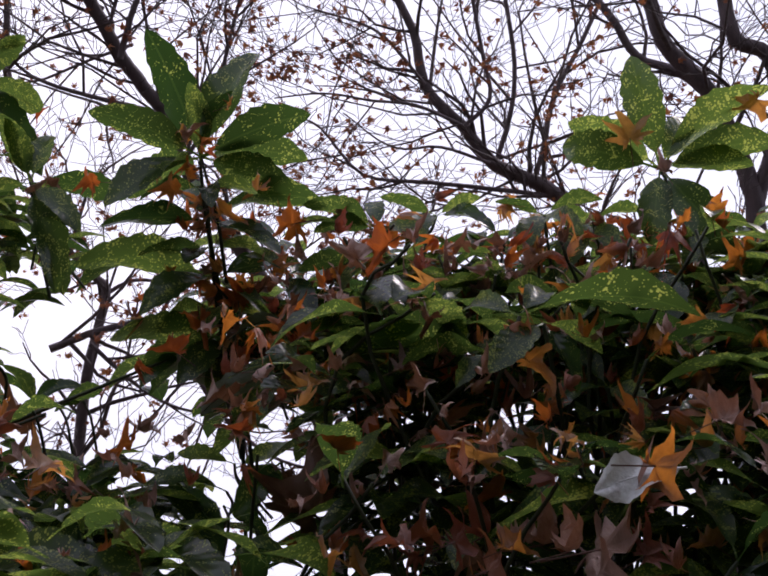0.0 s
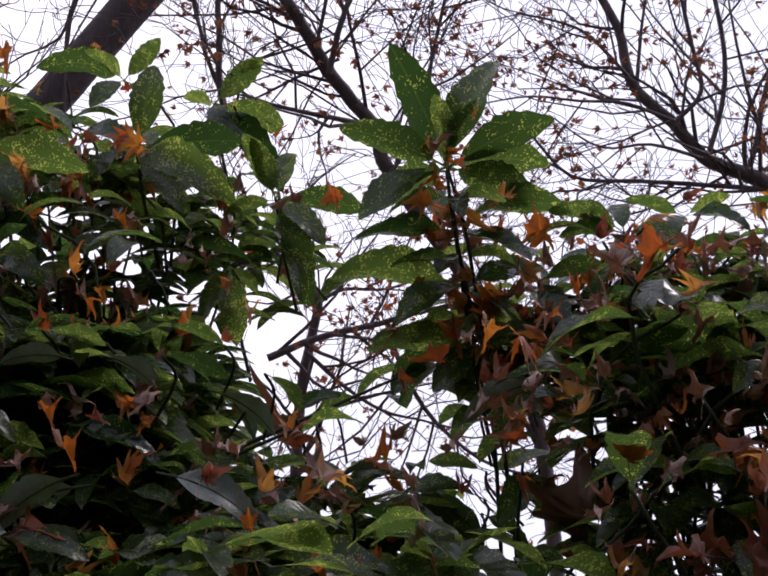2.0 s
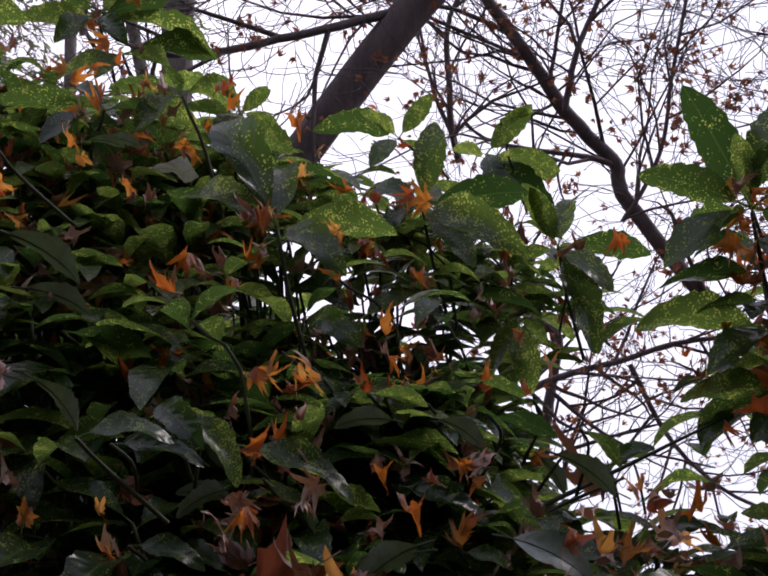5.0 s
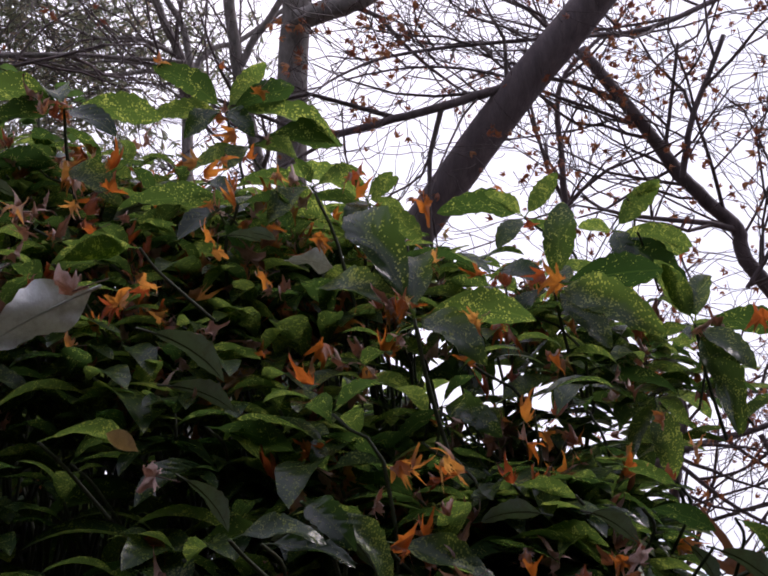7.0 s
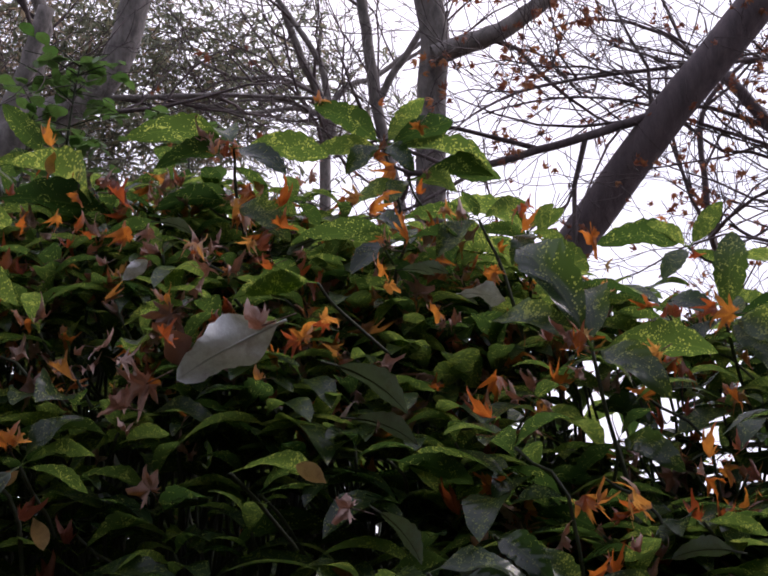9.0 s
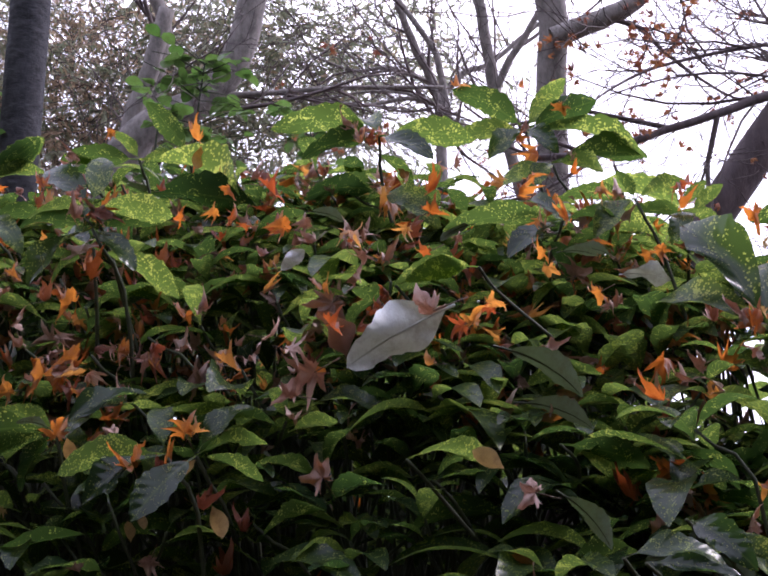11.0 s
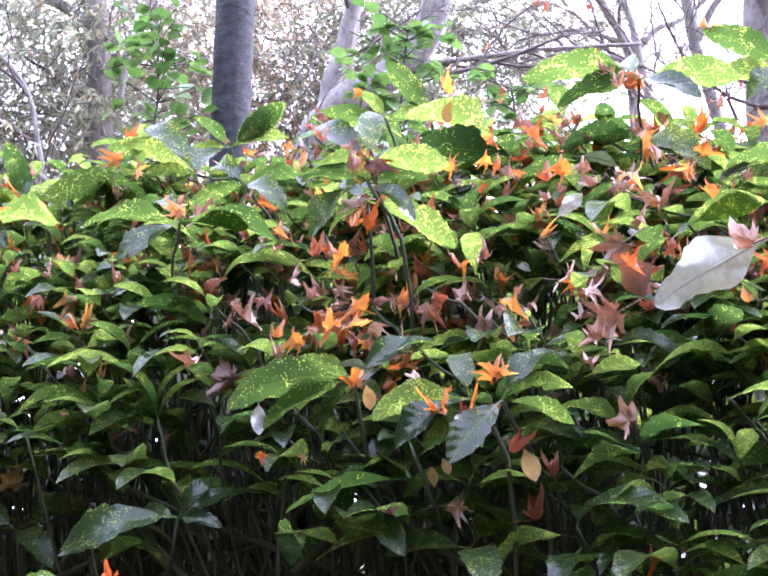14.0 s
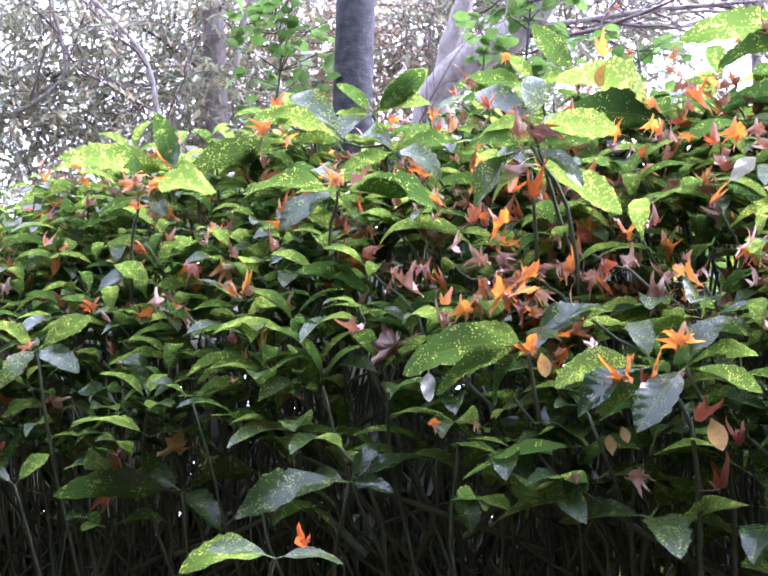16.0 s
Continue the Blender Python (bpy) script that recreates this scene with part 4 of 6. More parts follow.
dry_leaf((-0.472, 1.859, 1.384), (0.072, 0.012, -0.036), -26, 0, "rust")
dry_leaf((-0.432, 1.854, 1.370), (0.083, -0.019, -0.023), 21, 0, "pink")
dry_leaf((-0.446, 1.839, 1.340), (0.045, 0.001, -0.033), -44, 0, "rust")
dry_leaf((-0.461, 1.967, 1.502), (0.054, -0.005, -0.029), -37, 0, "pink")
dry_leaf((-0.486, 1.963, 1.493), (-0.035, -0.002, -0.032), 30, 0, "pink")
dry_leaf((-0.698, 1.455, 1.539), (-0.043, -0.008, -0.009), -42, 0, "rust")
dry_leaf((-0.692, 1.458, 1.532), (0.013, -0.007, -0.035), -11, 0, "orange")
dry_leaf((-0.679, 1.462, 1.552), (0.020, 0.004, 0.020), 4, 0, "rust")
dry_leaf((-0.691, 1.447, 1.562), (0.016, 0.001, -0.016), 9, 0, "pink")
dry_leaf((-1.073, 1.207, 1.519), (0.019, 0.011, -0.043), 28, 0, "brown")
dry_leaf((-0.884, 1.234, 1.436), (-0.069, -0.053, -0.032), 50, 0, "brown")
dry_leaf((-0.739, 1.397, 1.519), (0.033, -0.000, 0.015), 1, 0, "rust")
dry_leaf((-0.549, 1.664, 1.439), (-0.035, -0.003, -0.026), -28, 0, "rust")
dry_leaf((-0.915, 1.188, 1.392), (0.135, 0.061, 0.009), -12, 0, "rust")
dry_leaf((-0.606, 1.547, 1.477), (-0.041, -0.034, -0.019), 10, 0, "brown")
dry_leaf((0.096, 1.446, 1.353), (0.065, -0.022, 0.049), -7, 0, "rust")
dry_leaf((0.073, 1.457, 1.360), (-0.085, -0.003, 0.024), 4, 0, "rust")
dry_leaf((0.159, 1.422, 1.353), (0.093, -0.023, 0.025), 23, 0, "pink")
dry_leaf((0.206, 1.336, 1.354), (0.121, -0.037, 0.037), 29, 0, "pink")
dry_leaf((0.136, 1.422, 1.344), (-0.086, 0.007, -0.016), -2, 0, "pink")
dry_leaf((-0.018, 1.477, 1.364), (-0.053, -0.014, 0.010), -42, 0, "rust")
dry_leaf((0.293, 1.357, 1.398), (0.023, -0.018, 0.043), 32, 0, "rust")
dry_leaf((0.293, 1.356, 1.390), (-0.024, -0.004, -0.020), -25, 0, "rust")
dry_leaf((0.329, 1.362, 1.445), (0.049, -0.024, -0.012), -4, 0, "pink")
dry_leaf((0.321, 1.353, 1.443), (-0.033, -0.007, 0.020), 28, 0, "orange")
dry_leaf((-0.050, 1.492, 1.335), (-0.061, -0.012, 0.021), 38, 0, "orange")
dry_leaf((0.176, 1.410, 1.357), (-0.057, 0.012, 0.027), 28, 0, "pink")
dry_leaf((0.207, 1.386, 1.348), (-0.032, 0.008, 0.025), -30, 0, "rust")
dry_leaf((0.043, 1.446, 1.347), (-0.035, 0.004, -0.021), 36, 0, "rust")
dry_leaf((-0.080, 1.643, 1.355), (-0.121, -0.070, 0.090), 60, 0, "brown")
dry_leaf((-0.104, 1.667, 1.442), (-0.042, 0.005, 0.041), -37, 0, "pink")
dry_leaf((-0.169, 1.698, 1.576), (-0.114, -0.023, -0.058), 48, 1, "sheen_grey")
dry_leaf((-0.534, 1.916, 1.427), (0.087, 0.036, 0.010), -40, 1, "sheen_grey")
dry_leaf((-0.693, 1.805, 1.562), (0.042, 0.021, -0.071), -45, 1, "sheen_grey")
dry_leaf((-0.581, 1.902, 1.493), (-0.092, -0.069, 0.055), 40, 0, "brown")
dry_leaf((-0.232, 1.671, 1.508), (-0.023, -0.017, 0.029), -40, 0, "rust")
dry_leaf((-1.661, 1.173, 2.124), (-0.034, -0.042, 0.020), 30, 0, "orange")
dry_leaf((-1.627, 1.206, 2.113), (-0.022, -0.030, -0.034), 19, 0, "pink")
dry_leaf((-1.596, 1.244, 2.116), (-0.004, 0.010, -0.020), -32, 0, "orange")
dry_leaf((-1.812, 1.151, 2.176), (-0.025, -0.028, 0.014), 7, 0, "orange")
dry_leaf((-1.768, 1.172, 2.162), (-0.012, -0.008, -0.026), -2, 0, "orange")
dry_leaf((-1.569, 1.261, 2.092), (-0.021, -0.023, -0.036), 3, 0, "pink")
dry_leaf((-1.479, 1.326, 2.089), (-0.045, -0.025, -0.021), 31, 0, "orange")
dry_leaf((-1.449, 1.355, 2.098), (-0.006, -0.024, 0.018), 19, 0, "pink")
dry_leaf((-1.374, 1.484, 2.161), (-0.011, -0.003, -0.032), -7, 0, "orange")
dry_leaf((-1.321, 1.424, 2.076), (-0.041, -0.019, -0.005), -2, 0, "orange")
dry_leaf((-1.328, 1.232, 1.955), (0.044, 0.019, -0.007), -43, 0, "orange")
dry_leaf((-1.343, 1.219, 1.926), (-0.038, -0.014, -0.015), 36, 0, "orange")
dry_leaf((-1.323, 1.262, 1.944), (-0.023, -0.029, 0.018), 0, 0, "orange")
dry_leaf((-1.655, 1.215, 2.136), (-0.024, -0.034, 0.016), 30, 0, "pink")
dry_leaf((-1.636, 1.257, 2.137), (0.059, 0.023, -0.021), -13, 0, "orange")
dry_leaf((-1.870, 1.124, 2.171), (-0.017, -0.037, 0.016), -23, 0, "orange")
dry_leaf((-1.661, 1.123, 2.075), (-0.028, -0.020, -0.018), 31, 0, "pink")
dry_leaf((-1.892, 1.244, 2.280), (-0.018, 0.008, -0.035), -42, 0, "orange")
dry_leaf((-1.861, 1.277, 2.275), (0.049, 0.054, 0.008), 19, 0, "orange")
dry_leaf((-2.512, 1.237, 2.441), (-0.005, 0.025, -0.042), -22, 0, "orange")
dry_leaf((-2.294, 1.223, 2.364), (-0.018, -0.032, 0.035), 31, 0, "pink")
dry_leaf((-1.931, 1.035, 1.948), (-0.011, -0.021, -0.026), 11, 0, "pink")
dry_leaf((-2.036, 0.982, 1.953), (0.017, 0.021, 0.037), 38, 0, "pink")
dry_leaf((-1.966, 1.052, 2.008), (0.002, 0.016, -0.030), -30, 0, "pink")
dry_leaf((-1.919, 1.057, 1.924), (0.047, 0.057, -0.008), 28, 0, "rust")
dry_leaf((-2.257, 0.917, 1.978), (0.016, 0.018, -0.027), 37, 0, "pink")
dry_leaf((-2.234, 0.953, 1.984), (0.037, 0.046, -0.018), 8, 0, "rust")
dry_leaf((-1.536, 1.329, 2.147), (-0.023, -0.002, -0.031), -1, 0, "orange")
dry_leaf((-1.326, 1.541, 2.233), (-0.023, -0.027, 0.021), -41, 0, "orange")
dry_leaf((-1.310, 1.559, 2.207), (0.036, 0.023, 0.009), 34, 0, "orange")
dry_leaf((-1.618, 1.050, 1.917), (0.051, 0.021, -0.003), -17, 0, "pink")
dry_leaf((-1.580, 1.063, 1.897), (0.046, 0.025, -0.009), 21, 0, "pink")
dry_leaf((-1.530, 1.096, 1.931), (0.053, 0.019, 0.000), -37, 0, "orange")
dry_leaf((-1.53, 1.16, 1.885), (-0.02, -0.06, 0.085), 30, 1, "brown")
dry_leaf((-2.220, 0.897, 1.934), (0.066, 0.045, 0.012), -30, 0, "pink")
shoot((-1.84, 1.213, 1.925), [(0.004, 0.004, 0.098, 20), (0.05, 0.03, 0.06, -30)])



def top_of(x, y):
    """The height of the hedge's top over a place of its plan."""
    front, crest, back = (float(np.interp(x, XS, c)) for c in (FRONT, CREST, BACK))
    t = max(0.0, y - front) / (back - front)
    t = t ** float(np.interp(x, (-1.6, -0.9), (0.6, 1.0)))
    return 1.45 + (crest - 1.45) * min(1.0, t) - 0.25 * max(0.0, t - 1.0)


def grow(p, k, tiers, size):
    """A stem with a rosette at its top and looser tiers of leaves below."""
    whorl(p, size, rng.uniform(0, 34), k, rng.choice((3, 4)))
    for q in range(1, tiers):
        at = p + Vector((rng.gauss(0, 0.03), rng.gauss(0, 0.03), -0.11 * q + rng.uniform(-0.03, 0.03)))
        turn = rng.uniform(0, 6.28)
        n = rng.choice((2, 3, 3, 4))
        for j in range(n):
            a = turn + 2 * math.pi * j / n + rng.uniform(-0.4, 0.4)
            e = radians(rng.uniform(-18, 20))
            way = Vector((math.cos(a) * math.cos(e), math.sin(a) * math.cos(e), math.sin(e)))
            SHRUB_LEAVES[k].append((leaf_pose(at, at + way * size * rng.uniform(0.8, 1.1), rng.gauss(0, 14), rng.uniform(0.9, 1.1)), False))
    if not -1.0 < p.x < -0.08 or rng.random() < 0.05:
        rooted(k, p, 0.003)


def open_air(x, y, z):
    """The gap between two of the shrubs, and the bare foot of the slim one beside it."""
    if -0.75 < x < -0.42 and z > 1.47 and y < 2.3:
        return True
    if -0.74 < x < -0.4 and y >= 1.5 and 1.42 < z < 1.98:
        return True
    return -0.4 < x < -0.2 and z < 1.6 and (y > 1.5 or z > 1.25)


def leaf_size(x):
    """Leaf length, set from sizes in the camera's view, smaller towards the hedge's far end."""
    return rng.uniform(0.8, 1.15) * float(np.interp(x, (-3.0, -2.0, -1.0, 0.0), (0.13, 0.15, 0.165, 0.17)))


taken = [p for p, _ in NODES]
made = 0
for attempt in range(22000):
    if made >= 1250:
        break
    x = rng.uniform(-4.5, 1.5)
    front, back = float(np.interp(x, XS, FRONT)), float(np.interp(x, XS, BACK))
    y = rng.uniform(front + (0.08 if x < -1.2 else -0.03), back + (0.3 if x < -0.7 else 0.1))
    p = Vector((x, y, top_of(x, y) - abs(rng.gauss(0, 0.06))))
    if x < -0.9 and p.z < 1.88 and rng.random() > 0.34:
        continue
    if open_air(*p) or any((p - q).length < (0.085 if x < -1.3 else 0.108) for q in taken):
        continue
    taken.append(p)
    made += 1
    grow(p, owner(x), 2 if x < -1.2 else 2 if x < -0.36 else 3, leaf_size(x))
for attempt in range(260):
    x = rng.uniform(-1.0, -0.33)
    p = Vector((x, rng.uniform(1.2, 1.55), rng.uniform(1.05, 1.5 if x < -0.42 else 1.44)))
    if any((p - q).length < 0.09 for q in taken):
        continue
    taken.append(p)
    grow(p, owner(x), 2, rng.uniform(0.15, 0.2))
for attempt in range(85):
    x = rng.uniform(-0.95, 1.4)
    front = float(np.interp(x, XS, FRONT))
    p = Vector((x, front + rng.uniform(-0.02, 0.3), rng.uniform(1.0, 1.45)))
    if open_air(*p) or any((p - q).length < 0.13 for q in taken):
        continue
    taken.append(p)
    grow(p, owner(x), 2 if x < -1.2 else 3, rng.uniform(0.16, 0.21))
for attempt in range(80):
    x = rng.uniform(-0.24, 0.5)
    p = Vector((x, rng.uniform(1.53, 1.95), rng.uniform(1.5, 1.8)))
    if open_air(*p) or any((p - q).length < 0.085 for q in taken):
        continue
    taken.append(p)
    grow(p, owner(x), 2, rng.uniform(0.14, 0.18))
for attempt in range(420):
    x = rng.uniform(-1.25, -0.5)
    p = Vector((x, rng.uniform(1.3, 2.0), rng.uniform(0.9, 1.78 if x < -0.82 else 1.48)))
    if any((p - q).length < 0.07 for q in taken):
        continue
    taken.append(p)
    grow(p, owner(x), 2, rng.uniform(0.15, 0.2))
for attempt in range(380):
    x = rng.uniform(-5.6, -1.0)
    y = float(np.interp(x, XS, FRONT)) + rng.uniform(0.9, 1.9)
    p = Vector((x, y, rng.uniform(0.45, top_of(x, y) - 0.25)))
    grow(p, owner(x), 2, rng.uniform(0.14, 0.19))
for attempt in range(200):
    x = rng.uniform(-1.3, 1.3)
    y = float(np.interp(x, XS, FRONT)) + rng.uniform(0.3, 0.7)
    p = Vector((x, y, rng.uniform(1.0, top_of(x, y) - 0.12)))
    if not open_air(*p) and (x < -0.2 or rng.random() < 0.4):
        grow(p, owner(x), 2, rng.uniform(0.14, 0.18))
for attempt in range(120):
    x = rng.uniform(-1.12, -0.79)
    p = Vector((x, rng.uniform(1.55, 2.05), rng.uniform(1.4, 1.8)))
    grow(p, owner(x), 2, rng.uniform(0.13, 0.17))
for attempt in range(80):
    x = rng.uniform(-0.34, 0.75)
    p = Vector((x, rng.uniform(1.9, 2.12), rng.uniform(1.58, 1.85)))
    grow(p, owner(x), 1, rng.uniform(0.13, 0.17))
for attempt in range(150):
    x = rng.uniform(-0.86, -0.38)
    p = Vector((x, rng.uniform(1.5, 2.1), rng.uniform(1.0, 1.46)))
    grow(p, owner(x), 2, rng.uniform(0.14, 0.18))
for attempt in range(1200):
    x = rng.uniform(-4.4, -1.0)
    a = Vector((x, float(np.interp(x, XS, FRONT)) + rng.uniform(0.12, 0.8), rng.uniform(0.5, 1.5)))
    b = a + Vector((rng.gauss(0, 0.32), rng.gauss(0, 0.2), rng.uniform(0.2, 0.6)))
    b.z = min(b.z, top_of(b.x, b.y) - 0.22)
    if b.z < a.z + 0.1:
        continue
    stem(owner(x), [a, a.lerp(b, 0.5) + Vector((rng.gauss(0, 0.06), rng.gauss(0, 0.05), rng.gauss(0, 0.04))), b], rng.uniform(0.003, 0.007), 0.0024)

# ---- random leaves that would hide the view-placed ones from the camera are dropped ----
VIEWPOINT = Vector((-0.3, -0.05, 1.53))
FITTED_POINTS = [m @ Vector((0, t, 0)) for leaves in SHRUB_LEAVES for m, view_placed in leaves if view_placed for t in (0.55,)]
FITTED_POINTS += [m @ Vector((0, 0.5, 0)) for m, shape, kind in DRY]
FITTED_POINTS = np.array([tuple(p) for p in FITTED_POINTS])
TO_VIEWPOINT = np.array(tuple(VIEWPOINT)) - FITTED_POINTS
TO_VIEWPOINT /= np.linalg.norm(TO_VIEWPOINT, axis=1)[:, None]


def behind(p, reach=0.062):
    """Whether a place hides none of the view-placed leaves from the camera."""
    d = np.array(tuple(p)) - FITTED_POINTS
    ahead = (d * TO_VIEWPOINT).sum(1)
    aside = np.linalg.norm(d - ahead[:, None] * TO_VIEWPOINT, axis=1)
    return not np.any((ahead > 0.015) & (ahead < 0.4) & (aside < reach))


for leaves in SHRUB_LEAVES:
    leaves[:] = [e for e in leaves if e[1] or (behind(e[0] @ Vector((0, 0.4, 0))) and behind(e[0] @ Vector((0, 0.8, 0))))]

LEAF_SHAPES = [blade(22, 4, 0.37, d, f, 0.13, w, 0.13, tw, wv) for d, f, w, tw, wv in
               ((0.28, 0.25, 0.45, 0.1, 0.14), (0.4, 0.4, 0.5, -0.2, 0.22), (0.2, 0.3, 0.4, 0.25, 0.14), (0.5, 0.25, 0.5, -0.1, 0.26), (0.33, 0.5, 0.45, 0.3, 0.3))]
LEAF_MESHES = [mesh_from("leaf", *s[:2], LAUREL, s[2]) for s in LEAF_SHAPES]
ROUGH_SHAPE = blade(10, 2, 0.36, 0.42, 0.35, 0.1, 0.45, 0.07)
for k, shrub in enumerate(SHRUBS):
    tagged(shrub, "evergreen spotted laurel shrub with yellow-flecked glossy leaves", "shrub", "laurel shrubs along the hedge")
    back = Matrix.Translation(-shrub.location)
    leaves = SHRUB_LEAVES[k]
    leaves.sort(key=lambda e: (not e[1], (e[0].translation - Vector((-0.4, -0.1, 1.5))).length))
    for m, hero in leaves[:300]:
        ob = part("leaf", rng.choice(LEAF_MESHES), shrub)
        ob.matrix_basis = back @ m
    rest = [back @ m for m, hero in leaves[300:]]
    if rest:
        part("foliage", joined("foliage", ROUGH_SHAPE, rest, LAUREL), shrub, "dense glossy flecked foliage", "stuff")
    rest_v, rest_f = [], []
    for q, (v, f) in enumerate(SHRUB_STEMS[k]):
        if q < 60:
            part("stem", mesh_from("stem", [w - shrub.location for w in v], f, STEM), shrub)
        else:
            b = len(rest_v)
            rest_v.extend(w - shrub.location for w in v)
            rest_f.extend(tuple(i + b for i in c) for c in f)
    if rest_v:
        part("thicket", mesh_from("thicket", rest_v, rest_f, STEM), shrub, "thin dark green upright stems", "stuff")

# ---- fallen leaves caught in the hedge ----
FORMS = [star(c, u, q, n, w, fold=f) for c, u, q, n, w, f in
         ((1.5, 0.35, 1, 7, 0.42, 0.3), (2.2, 0.45, 2, 7, 0.46, 0.8), (2.9, 0.5, 3, 5, 0.5, 1.4), (-2.2, 0.45, 4, 5, 0.5, 1.1), (-1.8, 0.5, 5, 7, 0.46, -1.0), (3.2, 0.55, 6, 7, 0.44, -0.6), (2.5, 0.6, 7, 5, 0.48, 1.8))]
BARE = [star(c, u, q, n, w, False, f) for c, u, q, n, w, f in
        ((1.1, 0.25, 1, 7, 0.36, 0.2), (2.0, 0.4, 2, 7, 0.42, 0.7), (2.6, 0.45, 3, 5, 0.46, 1.2), (-2.0, 0.45, 5, 7, 0.42, 0.9), (3.0, 0.5, 7, 5, 0.44, -0.9))]
BROAD = [star(1.5, 0.35, 11, 5, 0.54, False, 0.6), star(1.9, 0.4, 12, 7, 0.48, False, -0.6)]
OVATE = blade(8, 2, 0.55, 0.25, 0.4, 0.0)
STARS = {kind: [mesh_from("dry_leaf", *s[:2], mat, s[2]) for s in BARE + BROAD] for kind, mat in (("orange", MAPLE), ("pink", PINK), ("brown", BROWN), ("tan", TAN), ("rust", RUST))}
OVATES = {kind: mesh_from("dry_leaf", *OVATE[:2], mat, OVATE[2]) for kind, mat in (("orange", MAPLE), ("tan", TAN))}
ROUND = blade(14, 6, 0.6, 0.4, 0.45, 0.1, 0.5, 0.1, 0.35, 0.5)
OVATES["brown"] = mesh_from("dry_leaf", *ROUND[:2], BROWN, ROUND[2])
# Leaves whose sky sheen is part of their colour.
for kind, mat in (("pale", SHEEN_PALE), ("sheen_grey", SHEEN_GREY)):
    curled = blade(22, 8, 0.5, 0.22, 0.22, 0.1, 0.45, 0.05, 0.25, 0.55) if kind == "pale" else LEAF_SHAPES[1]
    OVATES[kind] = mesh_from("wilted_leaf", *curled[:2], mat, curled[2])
WORDS = {"rust": "crumpled rust-brown maple leaf lying on laurel leaves", "pale": "curled laurel leaf on the hedge, coloured pale for its sky sheen", "sheen_grey": "laurel leaf coloured grey-green to paint its sky sheen",
         "orange": "dry orange maple leaf caught among laurel leaves", "pink": "faded pinkish-brown maple leaf lying on laurel leaves",
         "brown": "large papery brown dead leaf among laurel leaves", "tan": "pale tan dead leaf hanging among laurel leaves"}


stalk_v, stalk_f = [], []
tube([(0, 0.32, 0), (0.02, 0.05, 0.03), (0.06, -0.3, 0.08)], [0.016, 0.013, 0.012], 5, stalk_v, stalk_f)
STALK = mesh_from("stalk", stalk_v, stalk_f, BROWN)


def midrib(droop, material):
    """The raised rib along a leaf of painted sheen."""
    v, f = [], []
    line = [(0, t, droop * 1.3 * t * (1 - t) - 0.25 * droop * max(0.0, t - 0.75)) for t in (-0.04, 0.1, 0.3, 0.5, 0.7, 0.85, 0.95)]
    tube(line, [0.016, 0.014, 0.012, 0.01, 0.008, 0.006, 0.004], 5, v, f)
    return mesh_from("midrib", v, f, material)


MIDRIBS = {"pale": midrib(0.22, SHEEN_PALE), "sheen_grey": midrib(0.4, STEM)}


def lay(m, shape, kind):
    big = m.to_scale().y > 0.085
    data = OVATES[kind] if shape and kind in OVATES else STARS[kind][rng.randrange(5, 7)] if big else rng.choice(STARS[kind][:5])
    ob = new("wilted_leaf" if kind in ("pale", "sheen_grey") else "fallen_leaf", data)
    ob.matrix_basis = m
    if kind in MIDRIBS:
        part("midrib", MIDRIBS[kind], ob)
    elif not shape:
        part("stalk", STALK, ob)
    tagged(ob, WORDS[kind], "leaf", "fallen leaves in the hedge")


for m, shape, kind in DRY:
    grown = 1.0 if kind in ("pale", "sheen_grey") else 0.85
    lay(m @ Matrix.Diagonal((grown, grown, grown, 1)), shape, kind)


def loose(p, low, high, wide=0.055):
    """A leaf lying on the foliage, or one caught upright where the leaves meet."""
    s = rng.uniform(low, high)
    if rng.random() < 0.4:
        q = p + Vector((rng.gauss(0, 0.018), rng.gauss(0, 0.018) - 0.012, rng.uniform(-0.05, 0.02)))
        tilt = (rng.gauss(1.2, 0.5), rng.gauss(0, 0.5))
    else:
        q = p + Vector((rng.gauss(0, wide), rng.gauss(0, 0.7 * wide) - 0.012, rng.uniform(-0.075, 0.015)))
        tilt = (rng.gauss(0.05, 0.35), rng.gauss(0, 0.35))
    return Matrix.Translation(q) @ Euler((*tilt, rng.uniform(0, 6.28))).to_matrix().to_4x4() @ Matrix.Diagonal((s, s, s, 1))


spots = [p for p, _ in NODES if p.z > 1.45 and not (-1.15 < p.x < -0.76 and p.y > 1.5 and p.z < 1.85 and rng.random() < 0.7) and (p.x > -1.0 or p.z > 1.9 or rng.random() < 0.3)]
spots.sort(key=lambda p: (p - Vector((-0.4, 0.0, 1.6))).length)
for p in spots[:170]:
    lay(loose(p, 0.044, 0.07), 0, rng.choice(("orange", "orange", "orange", "pink", "brown")))
drift = [loose(rng.choice(spots), 0.034, 0.06) for _ in range(1900)]
low_right = [p for p, _ in NODES if p.x > -1.2 and p.z < 2.0 and not (-1.15 < p.x < -0.76 and p.y > 1.5 and rng.random() < 0.8)]
drift += [loose(rng.choice(low_right), 0.034, 0.06) for _ in range(430)]
heap = [p for p, _ in NODES if -2.3 < p.x < -0.9 and p.z > 1.8 and p.y < 1.9]
drift += [loose(rng.choice(heap), 0.036, 0.06, 0.1) for _ in range(380)]
low_front = [p for p, _ in NODES if -1.5 < p.x < 0.9 and 1.1 < p.z < 1.6 and p.y < float(np.interp(p.x, XS, FRONT)) + 0.3]
